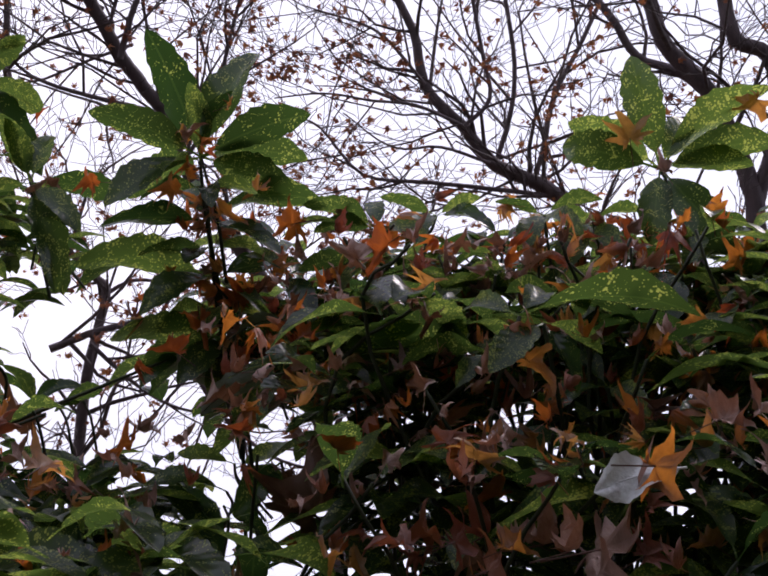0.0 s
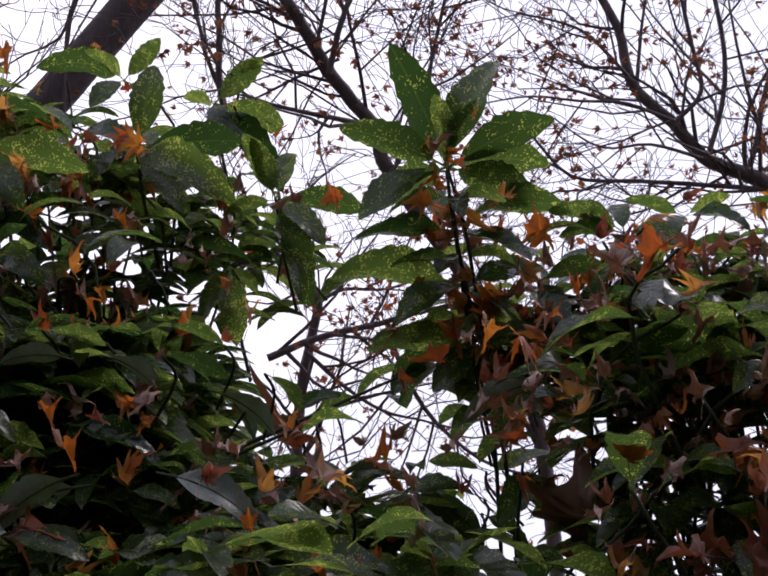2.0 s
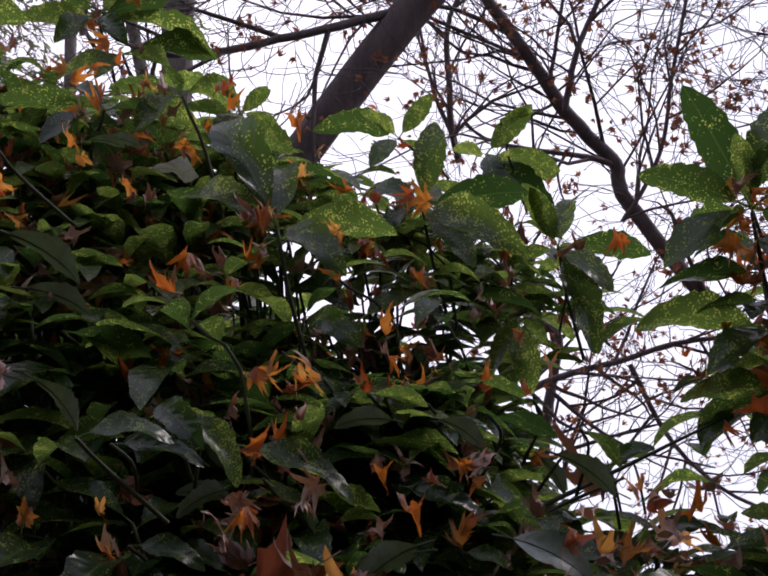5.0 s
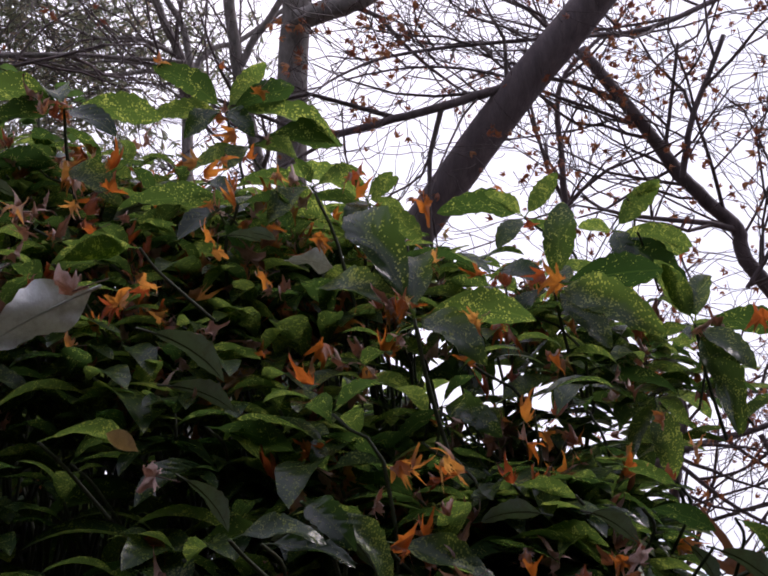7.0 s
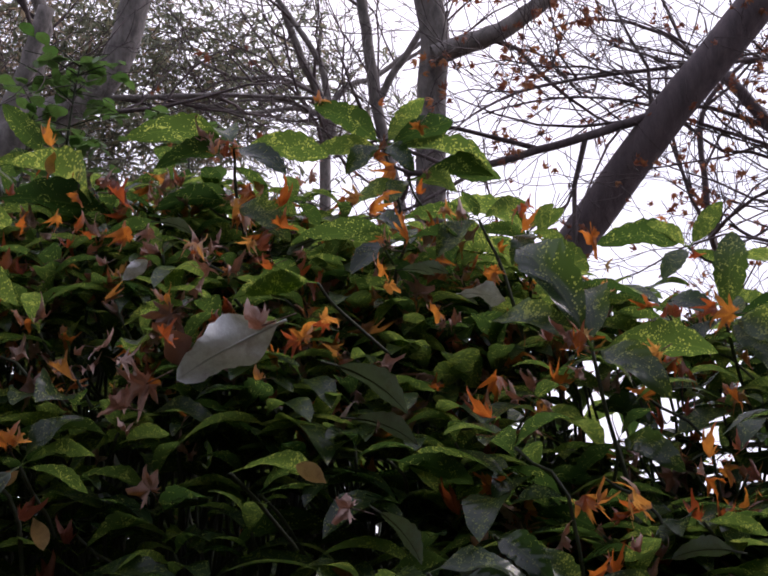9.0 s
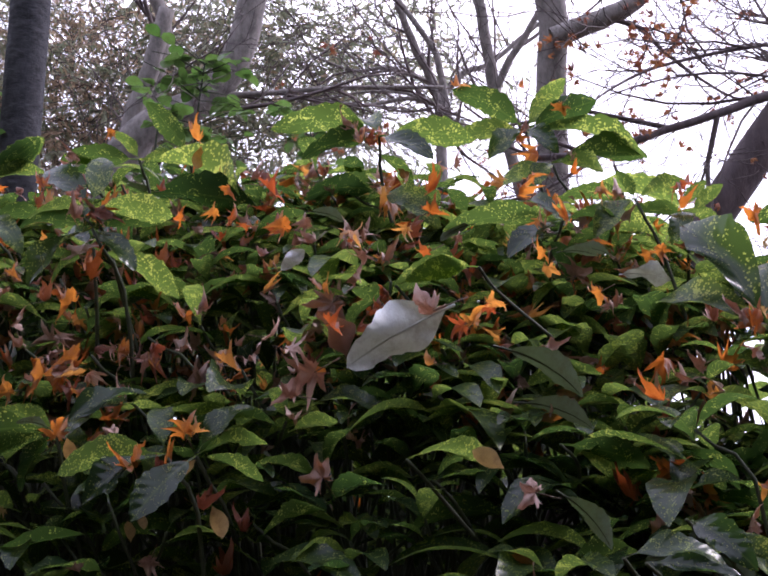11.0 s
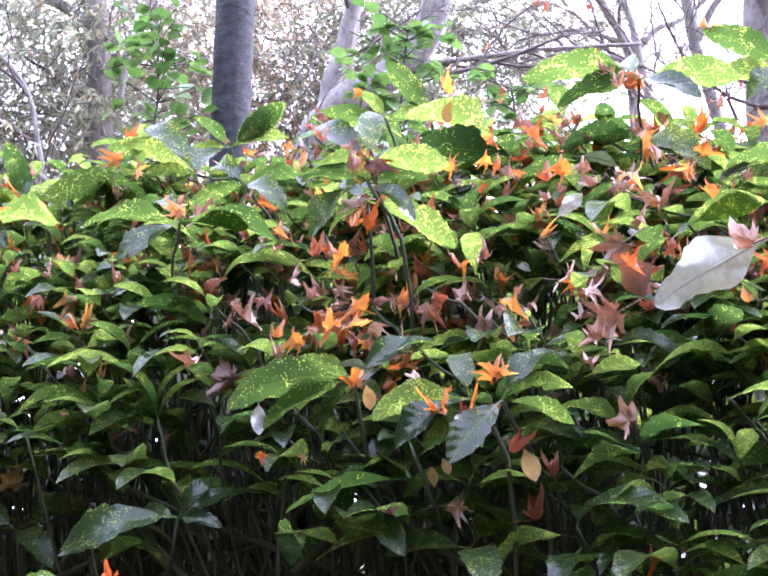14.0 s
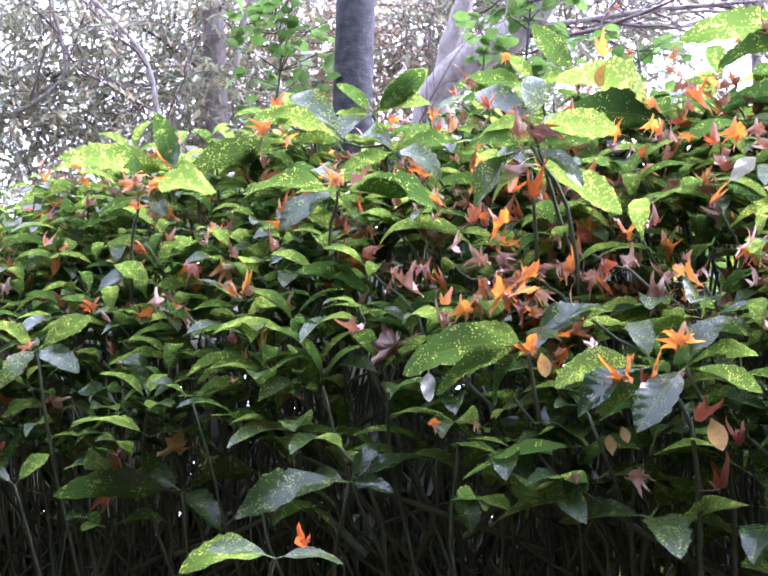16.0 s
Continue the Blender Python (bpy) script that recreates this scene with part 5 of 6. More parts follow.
drift += [loose(rng.choice(low_front) + Vector((0, -0.03, 0.03)), 0.034, 0.054, 0.09) for _ in range(220)]
# Drift leaves that cover view-placed leaves from the camera are left out.
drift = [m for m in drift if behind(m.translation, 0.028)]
rng.shuffle(drift)
share = len(drift) // 6
for q in range(6):
    ob = new("leaf_drift", joined("leaf_drift", FORMS[q + 1], drift[q * share:(q + 1) * share], (MAPLE, RUST, PINK, MAPLE, PINK, MAPLE)[q]))
    tagged(ob, "scattered dry orange maple leaves lodged in the hedge", "leaf litter", kind="stuff")


# ---- trees behind ----
TREES = {}


class Tree:
    def __init__(self, name, bark, label, twig_size=1.0, leafy=0.0):
        self.root = tagged(new(name), label, "tree")
        self.bark, self.limbs, self.size, self.leafy = bark, 0, twig_size, leafy
        self.verts, self.faces, self.tips = [], [], []


def twig(tree, p, way, length, r, level):
    n = 5
    pts, radii = [p.copy()], [r]
    for k in range(n):
        way = (way + Vector((rng.gauss(0, 0.24), rng.gauss(0, 0.24), rng.gauss(0.04, 0.22)))).normalized()
        p = p + way * (length / n)
        pts.append(p.copy())
        radii.append(max(0.0016, r * (1 - 0.7 * (k + 1) / n)))
    tube(pts, radii, 4 if level else 5, tree.verts, tree.faces)
    if level >= 2:
        tree.tips.append(pts[-1])
        return
    for k in range(1, n + 1):
        for side in range(1 if rng.random() < 0.75 else 0):
            a = rng.choice((-1, 1)) * rng.uniform(0.4, 0.95)
            turn = Matrix.Rotation(a, 3, Vector((rng.gauss(0, 0.5), 1.0, rng.gauss(0, 0.5))).normalized())
            twig(tree, pts[k], turn @ way, length * rng.uniform(0.35, 0.65), radii[k] * 0.6, level + 1)


def limb(tree, pts, r0, r1, twiggy):
    line = smooth_line(pts, 4)
    n = len(line) - 1
    for i in range(1, n):
        w = (0.02 if r0 > 0.05 else 0.12) * (r0 + r1) * 0.5
        line[i] = line[i] + Vector((rng.uniform(-w, w), rng.uniform(-w, w), rng.uniform(-w, w)))
    radii = [r0 + (r1 - r0) * i / n for i in range(n + 1)]
    v, f = [], []
    tube(line, radii, 14 if r0 > 0.05 else 8, v, f)
    part("trunk" if r0 > 0.06 else "limb", mesh_from("limb", v, f, tree.bark), tree.root)
    run = 0.0
    for i in range(1, n + 1):
        seg = line[i] - line[i - 1]
        run += seg.length * twiggy * tree.size
        while run > 0:
            run -= 0.135
            if line[i].z < 1.3:
                continue
            way = seg.normalized()
            a = rng.choice((-1, 1)) * rng.uniform(0.4, 1.1)
            out = Matrix.Rotation(a, 3, Vector((rng.gauss(0, 0.5), 1.0, rng.gauss(0, 0.5))).normalized()) @ way
            twig(tree, line[i].lerp(line[i - 1], rng.random()), out, rng.uniform(0.4, 1.0), min(radii[i] * 0.7, rng.uniform(0.005, 0.014)), 0)


def finish(tree, leaf_material=None, size=0.046):
    part("twig_tangle", mesh_from("twig_tangle", tree.verts, tree.faces, TWIG), tree.root, "bare dark winter twigs", "stuff")
    if tree.leafy and tree.tips:
        mats = []
        for p in tree.tips:
            if noise.noise(p * 2.2) + rng.gauss(0, 0.18) > 0.22 - 0.3 * tree.leafy:
                for _ in range(rng.choice((1, 2, 3))):
                    s = size * rng.uniform(0.6, 1.2)
                    q = p + Vector((rng.gauss(0, 0.02), rng.gauss(0, 0.02), rng.uniform(-0.05, 0.0)))
                    mats.append(Matrix.Translation(q) @ Euler((rng.uniform(0, 6.28), rng.uniform(0, 6.28), rng.uniform(0, 6.28))).to_matrix().to_4x4() @ Matrix.Diagonal((s, s, s, 1)))
        part("withered_foliage", joined("withered_foliage", star(1.8, 0.5, 9, 5, 0.4, fold=1.0), mats, leaf_material or WITHERED), tree.root, "few withered brown maple leaves", "stuff")


maple_a = Tree("maple_tree", BARK_BROWN, "bare dark maple tree with a few withered leaves", 1.0, 0.75)
maple_b = Tree("maple_tree", BARK_BROWN, "dark-barked maple tree with crooked bare limbs", 1.0, 0.3)
maple_c = Tree("maple_tree", BARK_BROWN, "bare maple tree holding withered orange leaves", 1.0, 0.8)
leaning_tree = Tree("leaning_tree", BARK_BROWN, "tree with a smooth brown trunk leaning steeply", 1.0, 0.0)
grey_tree = Tree("grey_tree", BARK_GREY, "upright tree with cracked grey bark and a forked trunk", 1.0, 0.0)
dark_trunk = Tree("straight_tree", BARK_DARK, "straight tree trunk with dark smooth bark", 1.0, 0.0)
bowed_tree = Tree("bowed_tree", BARK_GREY, "tree with a bowed pale brown trunk", 1.0, 0.0)
far_tree = Tree("forked_tree", BARK_GREY, "forked grey-brown tree in hazy woodland", 1.0, 0.0)
pale_tree = Tree("pale_tree", BARK_GREY, "slender pale tree with spreading bare branches", 1.0, 0.0)
limb(maple_a, [(1.029, 4.997, -1.089), (1.029, 4.997, 1.448), (0.861, 4.9, 2.166), (0.628, 4.849, 2.503), (0.352, 4.822, 2.64), (0.214, 4.796, 2.802), (0.051, 4.768, 2.977), (0.003, 4.737, 3.209), (-0.114, 4.705, 3.431), (-0.219, 4.676, 3.63)], 0.043, 0.013, 1.30)
limb(maple_a, [(0.628, 4.85, 2.499), (0.326, 4.764, 2.519), (0.054, 4.68, 2.53), (-0.211, 4.596, 2.546), (-0.376, 4.496, 2.716), (-0.498, 4.414, 2.755)], 0.012, 0.004, 1.20)
limb(maple_a, [(0.363, 4.999, 2.676), (0.43, 4.975, 2.89), (0.453, 4.945, 3.131), (0.399, 4.896, 3.504), (0.35, 4.852, 3.838)], 0.012, 0.009, 1.20)
limb(maple_a, [(0.214, 4.621, 2.754), (0.321, 4.61, 2.872), (0.29, 4.586, 3.055), (0.24, 4.548, 3.339), (0.195, 4.514, 3.596)], 0.010, 0.007, 1.20)
limb(maple_a, [(0.555, 5.284, 2.631), (0.613, 5.261, 2.827), (0.66, 5.234, 3.058), (0.777, 5.209, 3.289), (0.917, 5.176, 3.589), (1.044, 5.146, 3.859)], 0.014, 0.009, 1.10)
limb(maple_a, [(0.05, 4.593, 2.928), (-0.109, 4.564, 3.115), (-0.231, 4.55, 3.186), (-0.416, 4.537, 3.237)], 0.008, 0.004, 1.20)
limb(maple_a, [(0.32, 4.644, 2.601), (0.115, 4.628, 2.668), (-0.09, 4.621, 2.668), (-0.294, 4.596, 2.81)], 0.008, 0.003, 1.20)
limb(maple_a, [(0.198, 4.357, 2.685), (0.015, 4.34, 2.763), (-0.159, 4.332, 2.782), (-0.352, 4.321, 2.81), (-0.545, 4.317, 2.791)], 0.008, 0.003, 1.20)
limb(maple_b, [(1.188, 4.412, -0.999), (1.188, 4.412, 0.376), (1.236, 4.277, 1.456), (1.265, 4.233, 1.815), (1.283, 4.202, 2.067), (1.266, 4.169, 2.319), (1.221, 4.147, 2.481), (1.104, 4.111, 2.732), (0.932, 4.081, 2.921), (0.861, 4.05, 3.146), (0.796, 4.022, 3.348)], 0.047, 0.027, 0.60)
limb(maple_b, [(1.283, 4.648, 2.843), (1.12, 4.625, 2.975), (0.936, 4.61, 3.046), (0.834, 4.587, 3.198), (0.711, 4.565, 3.34), (0.601, 4.544, 3.468)], 0.020, 0.016, 0.70)
limb(maple_b, [(1.266, 4.171, 2.301), (1.357, 4.134, 2.625), (1.318, 4.102, 2.868), (1.195, 4.089, 2.93), (1.141, 4.06, 3.146), (1.093, 4.034, 3.34)], 0.031, 0.027, 0.70)
limb(maple_b, [(1.177, 4.048, 1.819), (1.056, 4.017, 2.025), (0.979, 3.993, 2.197), (0.936, 3.972, 2.351)], 0.016, 0.007, 0.80)
limb(maple_c, [(-0.321, 5.046, -0.668), (-0.321, 5.046, 0.703), (-0.434, 4.864, 1.719), (-0.834, 4.637, 2.389), (-0.989, 4.55, 2.643), (-1.004, 4.528, 2.765), (-1.087, 4.486, 2.866), (-1.189, 4.434, 2.998), (-1.288, 4.375, 3.181), (-1.406, 4.307, 3.384), (-1.512, 4.246, 3.567)], 0.035, 0.025, 0.90)
limb(maple_c, [(-1.004, 4.528, 2.761), (-1.091, 4.402, 2.775), (-1.203, 4.27, 2.775), (-1.401, 4.106, 2.802), (-1.48, 3.977, 2.847)], 0.015, 0.005, 1.00)
limb(maple_c, [(-1.599, 5.214, 0.609), (-1.501, 5.1, 1.628), (-1.445, 5.077, 1.923), (-1.404, 5.061, 2.127), (-1.477, 5.027, 2.199), (-1.57, 4.979, 2.319), (-1.628, 4.936, 2.489)], 0.030, 0.011, 1.20)
limb(maple_c, [(-1.583, 4.853, 1.839), (-1.433, 4.892, 1.905), (-1.284, 4.934, 1.953), (-1.094, 4.99, 1.997), (-0.881, 5.051, 2.062), (-0.67, 5.116, 2.084)], 0.018, 0.010, 1.30)
limb(maple_c, [(-1.459, 5.235, 2.124), (-1.332, 5.266, 2.195), (-1.13, 5.332, 2.199), (-0.901, 5.394, 2.288)], 0.011, 0.005, 1.30)
limb(maple_c, [(-0.968, 4.387, 2.492), (-0.872, 4.399, 2.629), (-0.79, 4.401, 2.805), (-0.743, 4.383, 3.039), (-0.675, 4.366, 3.312), (-0.614, 4.351, 3.559)], 0.010, 0.007, 1.20)
limb(maple_c, [(-1.369, 4.729, 1.853), (-1.214, 4.801, 1.705), (-1.057, 4.868, 1.6), (-0.897, 4.926, 1.558), (-0.736, 4.985, 1.516)], 0.010, 0.004, 1.30)
limb(maple_c, [(-1.074, 5, 1.975), (-0.921, 5.1, 1.625), (-0.679, 5.214, 1.384), (-0.431, 5.307, 1.297)], 0.013, 0.006, 1.30)
limb(maple_c, [(-1.15, 4.264, 2.938), (-1.094, 4.251, 3.156), (-1.011, 4.253, 3.332), (-0.937, 4.255, 3.49)], 0.014, 0.010, 1.10)
limb(maple_c, [(-1.087, 4.486, 2.866), (-1.236, 4.413, 3.039), (-1.207, 4.393, 3.242), (-1.171, 4.381, 3.404), (-1.139, 4.371, 3.551)], 0.010, 0.007, 1.00)
limb(maple_c, [(-1.294, 4.503, 3.24), (-1.586, 4.133, 3.326), (-1.7, 3.887, 3.345), (-1.841, 3.636, 3.328), (-1.976, 3.403, 3.264), (-2.088, 3.192, 3.167)], 0.009, 0.003, 1.10)
limb(maple_c, [(-0.966, 4.537, 3.79), (-1.238, 4.255, 3.591), (-1.509, 3.943, 3.495), (-1.791, 3.623, 3.401), (-1.975, 3.364, 3.298), (-2.072, 3.164, 3.172), (-2.116, 2.999, 3.033)], 0.012, 0.003, 1.10)
limb(maple_c, [(-1.756, 4.752, 2.925), (-1.773, 4.692, 3.097), (-1.759, 4.651, 3.269), (-1.747, 4.596, 3.483), (-1.687, 4.588, 3.632), (-1.536, 4.634, 3.779)], 0.018, 0.010, 1.00)
limb(maple_c, [(-1.191, 4.599, 3.117), (-1.361, 4.527, 3.022), (-1.516, 4.463, 2.926), (-1.627, 4.408, 2.888)], 0.008, 0.004, 1.20)
limb(leaning_tree, [(-2.7, 3.533, -0.12), (-2.641, 3.535, 1.601), (-2.251, 3.549, 2.35), (-1.95, 3.608, 2.758), (-1.767, 3.648, 2.992), (-1.577, 3.693, 3.225), (-1.391, 3.743, 3.433), (-1.184, 3.795, 3.675), (-0.997, 3.842, 3.893)], 0.071, 0.073, 0.15)
limb(leaning_tree, [(-1.577, 3.693, 3.225), (-1.743, 3.57, 3.163), (-1.812, 3.498, 3.121), (-1.972, 3.378, 3.06), (-2.177, 3.234, 2.991), (-2.355, 3.091, 2.971)], 0.020, 0.012, 0.80)
limb(grey_tree, [(-3.006, 4.288, -0.12), (-2.982, 4.255, 2.138), (-2.822, 4.039, 3.208), (-2.745, 3.942, 3.7), (-2.695, 3.903, 3.936), (-2.701, 3.825, 4.194), (-2.707, 3.754, 4.426)], 0.073, 0.064, 0.15)
limb(grey_tree, [(-2.669, 3.844, 3.82), (-2.482, 3.936, 3.885), (-2.342, 4, 3.95), (-2.175, 4.063, 4.072), (-2.025, 4.12, 4.183)], 0.050, 0.033, 0.60)
limb(grey_tree, [(-3.077, 4.199, 3.253), (-3.106, 4.04, 3.74), (-3.101, 3.974, 3.978), (-3.092, 3.894, 4.272), (-3.084, 3.822, 4.536)], 0.030, 0.026, 0.40)
limb(grey_tree, [(-3.112, 4.033, 3.752), (-3.017, 4.044, 3.908), (-2.936, 4.063, 4.008), (-2.795, 4.085, 4.22), (-2.669, 4.104, 4.41)], 0.019, 0.014, 0.60)
limb(grey_tree, [(-3.599, 4.399, 3.728), (-3.605, 4.341, 3.915), (-3.603, 4.273, 4.152), (-3.627, 4.227, 4.265), (-3.747, 4.079, 4.529), (-3.855, 3.945, 4.767)], 0.023, 0.013, 0.55)
limb(grey_tree, [(-3.605, 4.341, 3.915), (-3.757, 4.225, 4.006), (-3.951, 4.101, 4.035), (-4.153, 3.988, 4.015)], 0.012, 0.005, 0.55)
limb(dark_trunk, [(-4.158, 2.22, -0.12), (-4.138, 2.205, 2.182), (-4.003, 2.104, 3.017), (-3.953, 2.076, 3.295), (-3.893, 2.044, 3.629), (-3.823, 2, 4.037), (-3.76, 1.96, 4.404)], 0.078, 0.076, 0.10)
limb(bowed_tree, [(-4.638, 2.943, -0.12), (-4.607, 2.928, 2.329), (-4.4, 2.828, 3.269), (-4.317, 2.854, 3.454), (-4.209, 2.931, 3.573), (-4.079, 3.042, 3.659), (-3.968, 3.118, 3.789), (-3.894, 3.145, 3.941), (-3.837, 3.146, 4.116), (-3.786, 3.148, 4.273)], 0.090, 0.063, 0.30)
limb(bowed_tree, [(-4.34, 2.867, 3.472), (-4.302, 2.865, 3.626), (-4.255, 2.885, 3.748), (-4.198, 2.897, 3.935), (-4.147, 2.907, 4.104)], 0.049, 0.038, 0.50)
limb(bowed_tree, [(-3.986, 3.101, 3.688), (-3.832, 3.289, 3.722), (-3.649, 3.51, 3.766), (-3.483, 3.716, 3.789), (-3.319, 3.919, 3.811)], 0.015, 0.009, 0.55)
limb(bowed_tree, [(-4.67, 3.204, 3.57), (-4.505, 3.17, 4.09), (-4.467, 3.147, 4.255), (-4.5, 3.057, 4.446), (-4.53, 2.977, 4.618)], 0.037, 0.032, 0.60)
limb(far_tree, [(-6.176, 2.741, -0.12), (-6.15, 2.718, 3.22), (-5.975, 2.564, 4.214), (-5.943, 2.543, 4.375), (-5.908, 2.479, 4.671), (-5.877, 2.42, 4.937)], 0.069, 0.061, 0.40)
limb(far_tree, [(-5.948, 2.548, 4.349), (-6, 2.448, 4.471), (-6.088, 2.324, 4.553), (-6.202, 2.167, 4.649), (-6.304, 2.026, 4.735)], 0.036, 0.025, 0.80)
limb(far_tree, [(-5.626, 2.512, 3.883), (-5.556, 2.51, 4.11), (-5.492, 2.535, 4.236), (-5.39, 2.568, 4.463), (-5.298, 2.597, 4.668)], 0.018, 0.014, 0.80)
limb(far_tree, [(-6.444, 1.476, 3.566), (-6.286, 1.649, 3.656), (-6.148, 1.772, 3.822), (-6.128, 1.722, 4.052), (-6.14, 1.631, 4.281), (-6.15, 1.55, 4.487)], 0.013, 0.010, 0.55)
limb(far_tree, [(-5.746, 2.231, 3.087), (-5.715, 2.109, 3.581), (-5.711, 2.041, 3.804), (-5.75, 1.942, 3.952), (-5.854, 1.735, 4.174), (-5.948, 1.548, 4.373)], 0.015, 0.010, 0.55)
limb(pale_tree, [(-3.826, 4.586, -0.12), (-3.818, 4.574, 3.601), (-3.763, 4.493, 4.007), (-3.764, 4.444, 4.147), (-3.798, 4.354, 4.299), (-3.817, 4.285, 4.439), (-3.834, 4.223, 4.565)], 0.034, 0.018, 0.55)
limb(pale_tree, [(-3.757, 4.482, 4.058), (-3.639, 4.559, 4.208), (-3.542, 4.647, 4.258), (-3.391, 4.758, 4.408), (-3.256, 4.859, 4.543)], 0.018, 0.012, 0.55)
limb(pale_tree, [(-3.767, 4.48, 4.032), (-3.877, 4.351, 4.059), (-4.044, 4.186, 4.011), (-4.233, 3.972, 4.039)], 0.017, 0.008, 0.55)
limb(pale_tree, [(-3.905, 4.664, 4.252), (-4.071, 4.455, 4.334), (-4.222, 4.299, 4.31), (-4.373, 4.106, 4.392)], 0.015, 0.007, 0.55)
for tree in (maple_a, maple_b, maple_c, leaning_tree, grey_tree, dark_trunk, bowed_tree, far_tree, pale_tree):
    finish(tree)


# ---- foliage of the woodland behind ----
NARROW = blade(4, 1, 0.22, 0.15, 0.0, 0.0)
COARSE = blade(4, 1, 0.75, 0.1, 0.0, 0.0)
OVAL = blade(6, 2, 0.75, 0.12, 0.2, 0.0)


def crown(tree, centre, radius, sprays, material, leaf_size, label, droop=0.5):
    """Loose drooping sprays of small leaves round a place in the tree."""
    mats, v, f = [], [], []
    c = Vector(centre)
    for _ in range(sprays):
        p = c + Vector((rng.gauss(0, 0.5), rng.gauss(0, 0.5), rng.gauss(0, 0.5))) * radius
        way = Vector((rng.gauss(0, 1), rng.gauss(0, 1), rng.gauss(0, 0.4))).normalized()
        pts = [p.copy()]
        for k in range(9):
            way = (way + Vector((rng.gauss(0, 0.1), rng.gauss(0, 0.1), -droop * 0.16))).normalized()
            p = p + way * 0.045
            pts.append(p.copy())
            for side in (0, 1):
                out = (way + Vector((rng.gauss(0, 0.7), rng.gauss(0, 0.7), rng.gauss(-droop, 0.5)))).normalized()
                mats.append(leaf_pose(p, p + out * leaf_size * rng.uniform(0.7, 1.2), rng.uniform(-80, 80)))
        tube(pts, [0.003 - 0.0002 * q for q in range(len(pts))], 3, v, f)
    part("crown", joined("crown", NARROW, mats, material), tree.root, label, "stuff")
    part("sprig", mesh_from("sprig", v, f, TWIG), tree.root, "", "stuff")


def sapling(pts, arms, spread, label):
    root = tagged(new("sapling"), label, "sapling")
    line = smooth_line(pts, 5)
    v, f = [], []
    tube(line, [0.008 - 0.005 * k / len(line) for k in range(len(line))], 6, v, f)
    me = mesh_from("leaf", *OVAL[:2], FRESH, OVAL[2])
    n = len(line)
    for q in range(arms):
        at = line[rng.randrange(n // 2, n)]
        a = rng.uniform(0, 6.28)
        arm = Vector((math.cos(a), math.sin(a), rng.uniform(0.0, 0.5))) * rng.uniform(0.25, 1.0) * spread
        tv, tf = [], []
        tube([at, at + arm * 0.6 + Vector((0, 0, 0.02)), at + arm], [0.003, 0.002, 0.0015], 4, tv, tf)
        part("twig", mesh_from("twig", tv, tf, STEM), root)
        for j in range(4):
            b = at + arm * rng.uniform(0.5, 1.0)
            way = Vector((rng.gauss(0, 1), rng.gauss(0, 1), rng.gauss(-0.1, 0.4))).normalized()
            part("leaf", me, root).matrix_basis = leaf_pose(b, b + way * rng.uniform(0.05, 0.08), rng.uniform(-30, 30))
    part("stem", mesh_from("stem", v, f, STEM), root)


def bush(x, y, high, wide, n):
    """An added bush of dark leaves, so that gaps in the hedge read as shade."""
    root = tagged(new("gap_filler_bush"), "dark-leaved bush added to close gaps of sky behind the hedge", "bush")
    z0 = -0.4 * max(0.0, 0.6 * y + 0.8 * x - 1.4)
    mats = []
    for _ in range(n):
        a, b = rng.uniform(0, 6.28), rng.uniform(-0.6, 1.0)
        r = wide * math.sqrt(max(0.05, 1 - b * b)) * rng.uniform(0.55, 1.08)
        p = Vector((x + r * math.cos(a), y + r * math.sin(a), z0 + 0.1 + high * (0.5 + 0.48 * b) * rng.uniform(0.85, 1.05)))
        way = Vector((math.cos(a) + rng.gauss(0, 0.6), math.sin(a) + rng.gauss(0, 0.6), rng.gauss(0, 0.5))).normalized()
        mats.append(leaf_pose(p, p + way * rng.uniform(0.09, 0.14), rng.uniform(-60, 60)))
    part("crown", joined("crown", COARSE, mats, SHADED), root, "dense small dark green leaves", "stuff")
    v, f = [], []
    tube([(x, y, z0 - 0.1), (x + 0.05, y, z0 + 0.5 * high), (x, y + 0.05, z0 + 0.85 * high)], [0.03, 0.02, 0.008], 8, v, f)
    part("trunk", mesh_from("trunk", v, f, TWIG), root)


# Filler bushes block the sky that would show between the stems.
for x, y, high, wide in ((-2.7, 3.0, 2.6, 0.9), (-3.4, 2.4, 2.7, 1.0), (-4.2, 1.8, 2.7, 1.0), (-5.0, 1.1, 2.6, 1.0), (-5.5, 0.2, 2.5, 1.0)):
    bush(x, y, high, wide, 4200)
crown(far_tree, (-6.754, 1.794, 4.113), 0.75, 150, OLIVE, 0.065, "drooping grey-green foliage", 0.5)
crown(far_tree, (-6.51, 2.035, 4.337), 0.75, 150, OLIVE, 0.065, "drooping grey-green foliage", 0.5)
crown(far_tree, (-6.349, 2.342, 4.032), 0.75, 150, OLIVE, 0.065, "drooping grey-green foliage", 0.5)
crown(far_tree, (-6.654, 2.042, 3.752), 0.75, 150, OLIVE, 0.065, "drooping grey-green foliage", 0.5)
crown(far_tree, (-6.135, 2.535, 4.283), 0.75, 150, OLIVE, 0.065, "drooping grey-green foliage", 0.5)
crown(far_tree, (-6.902, 1.768, 3.612), 0.75, 150, OLIVE, 0.065, "drooping grey-green foliage", 0.5)
crown(far_tree, (-6.318, 2.5, 3.671), 0.75, 150, OLIVE, 0.065, "drooping grey-green foliage", 0.5)
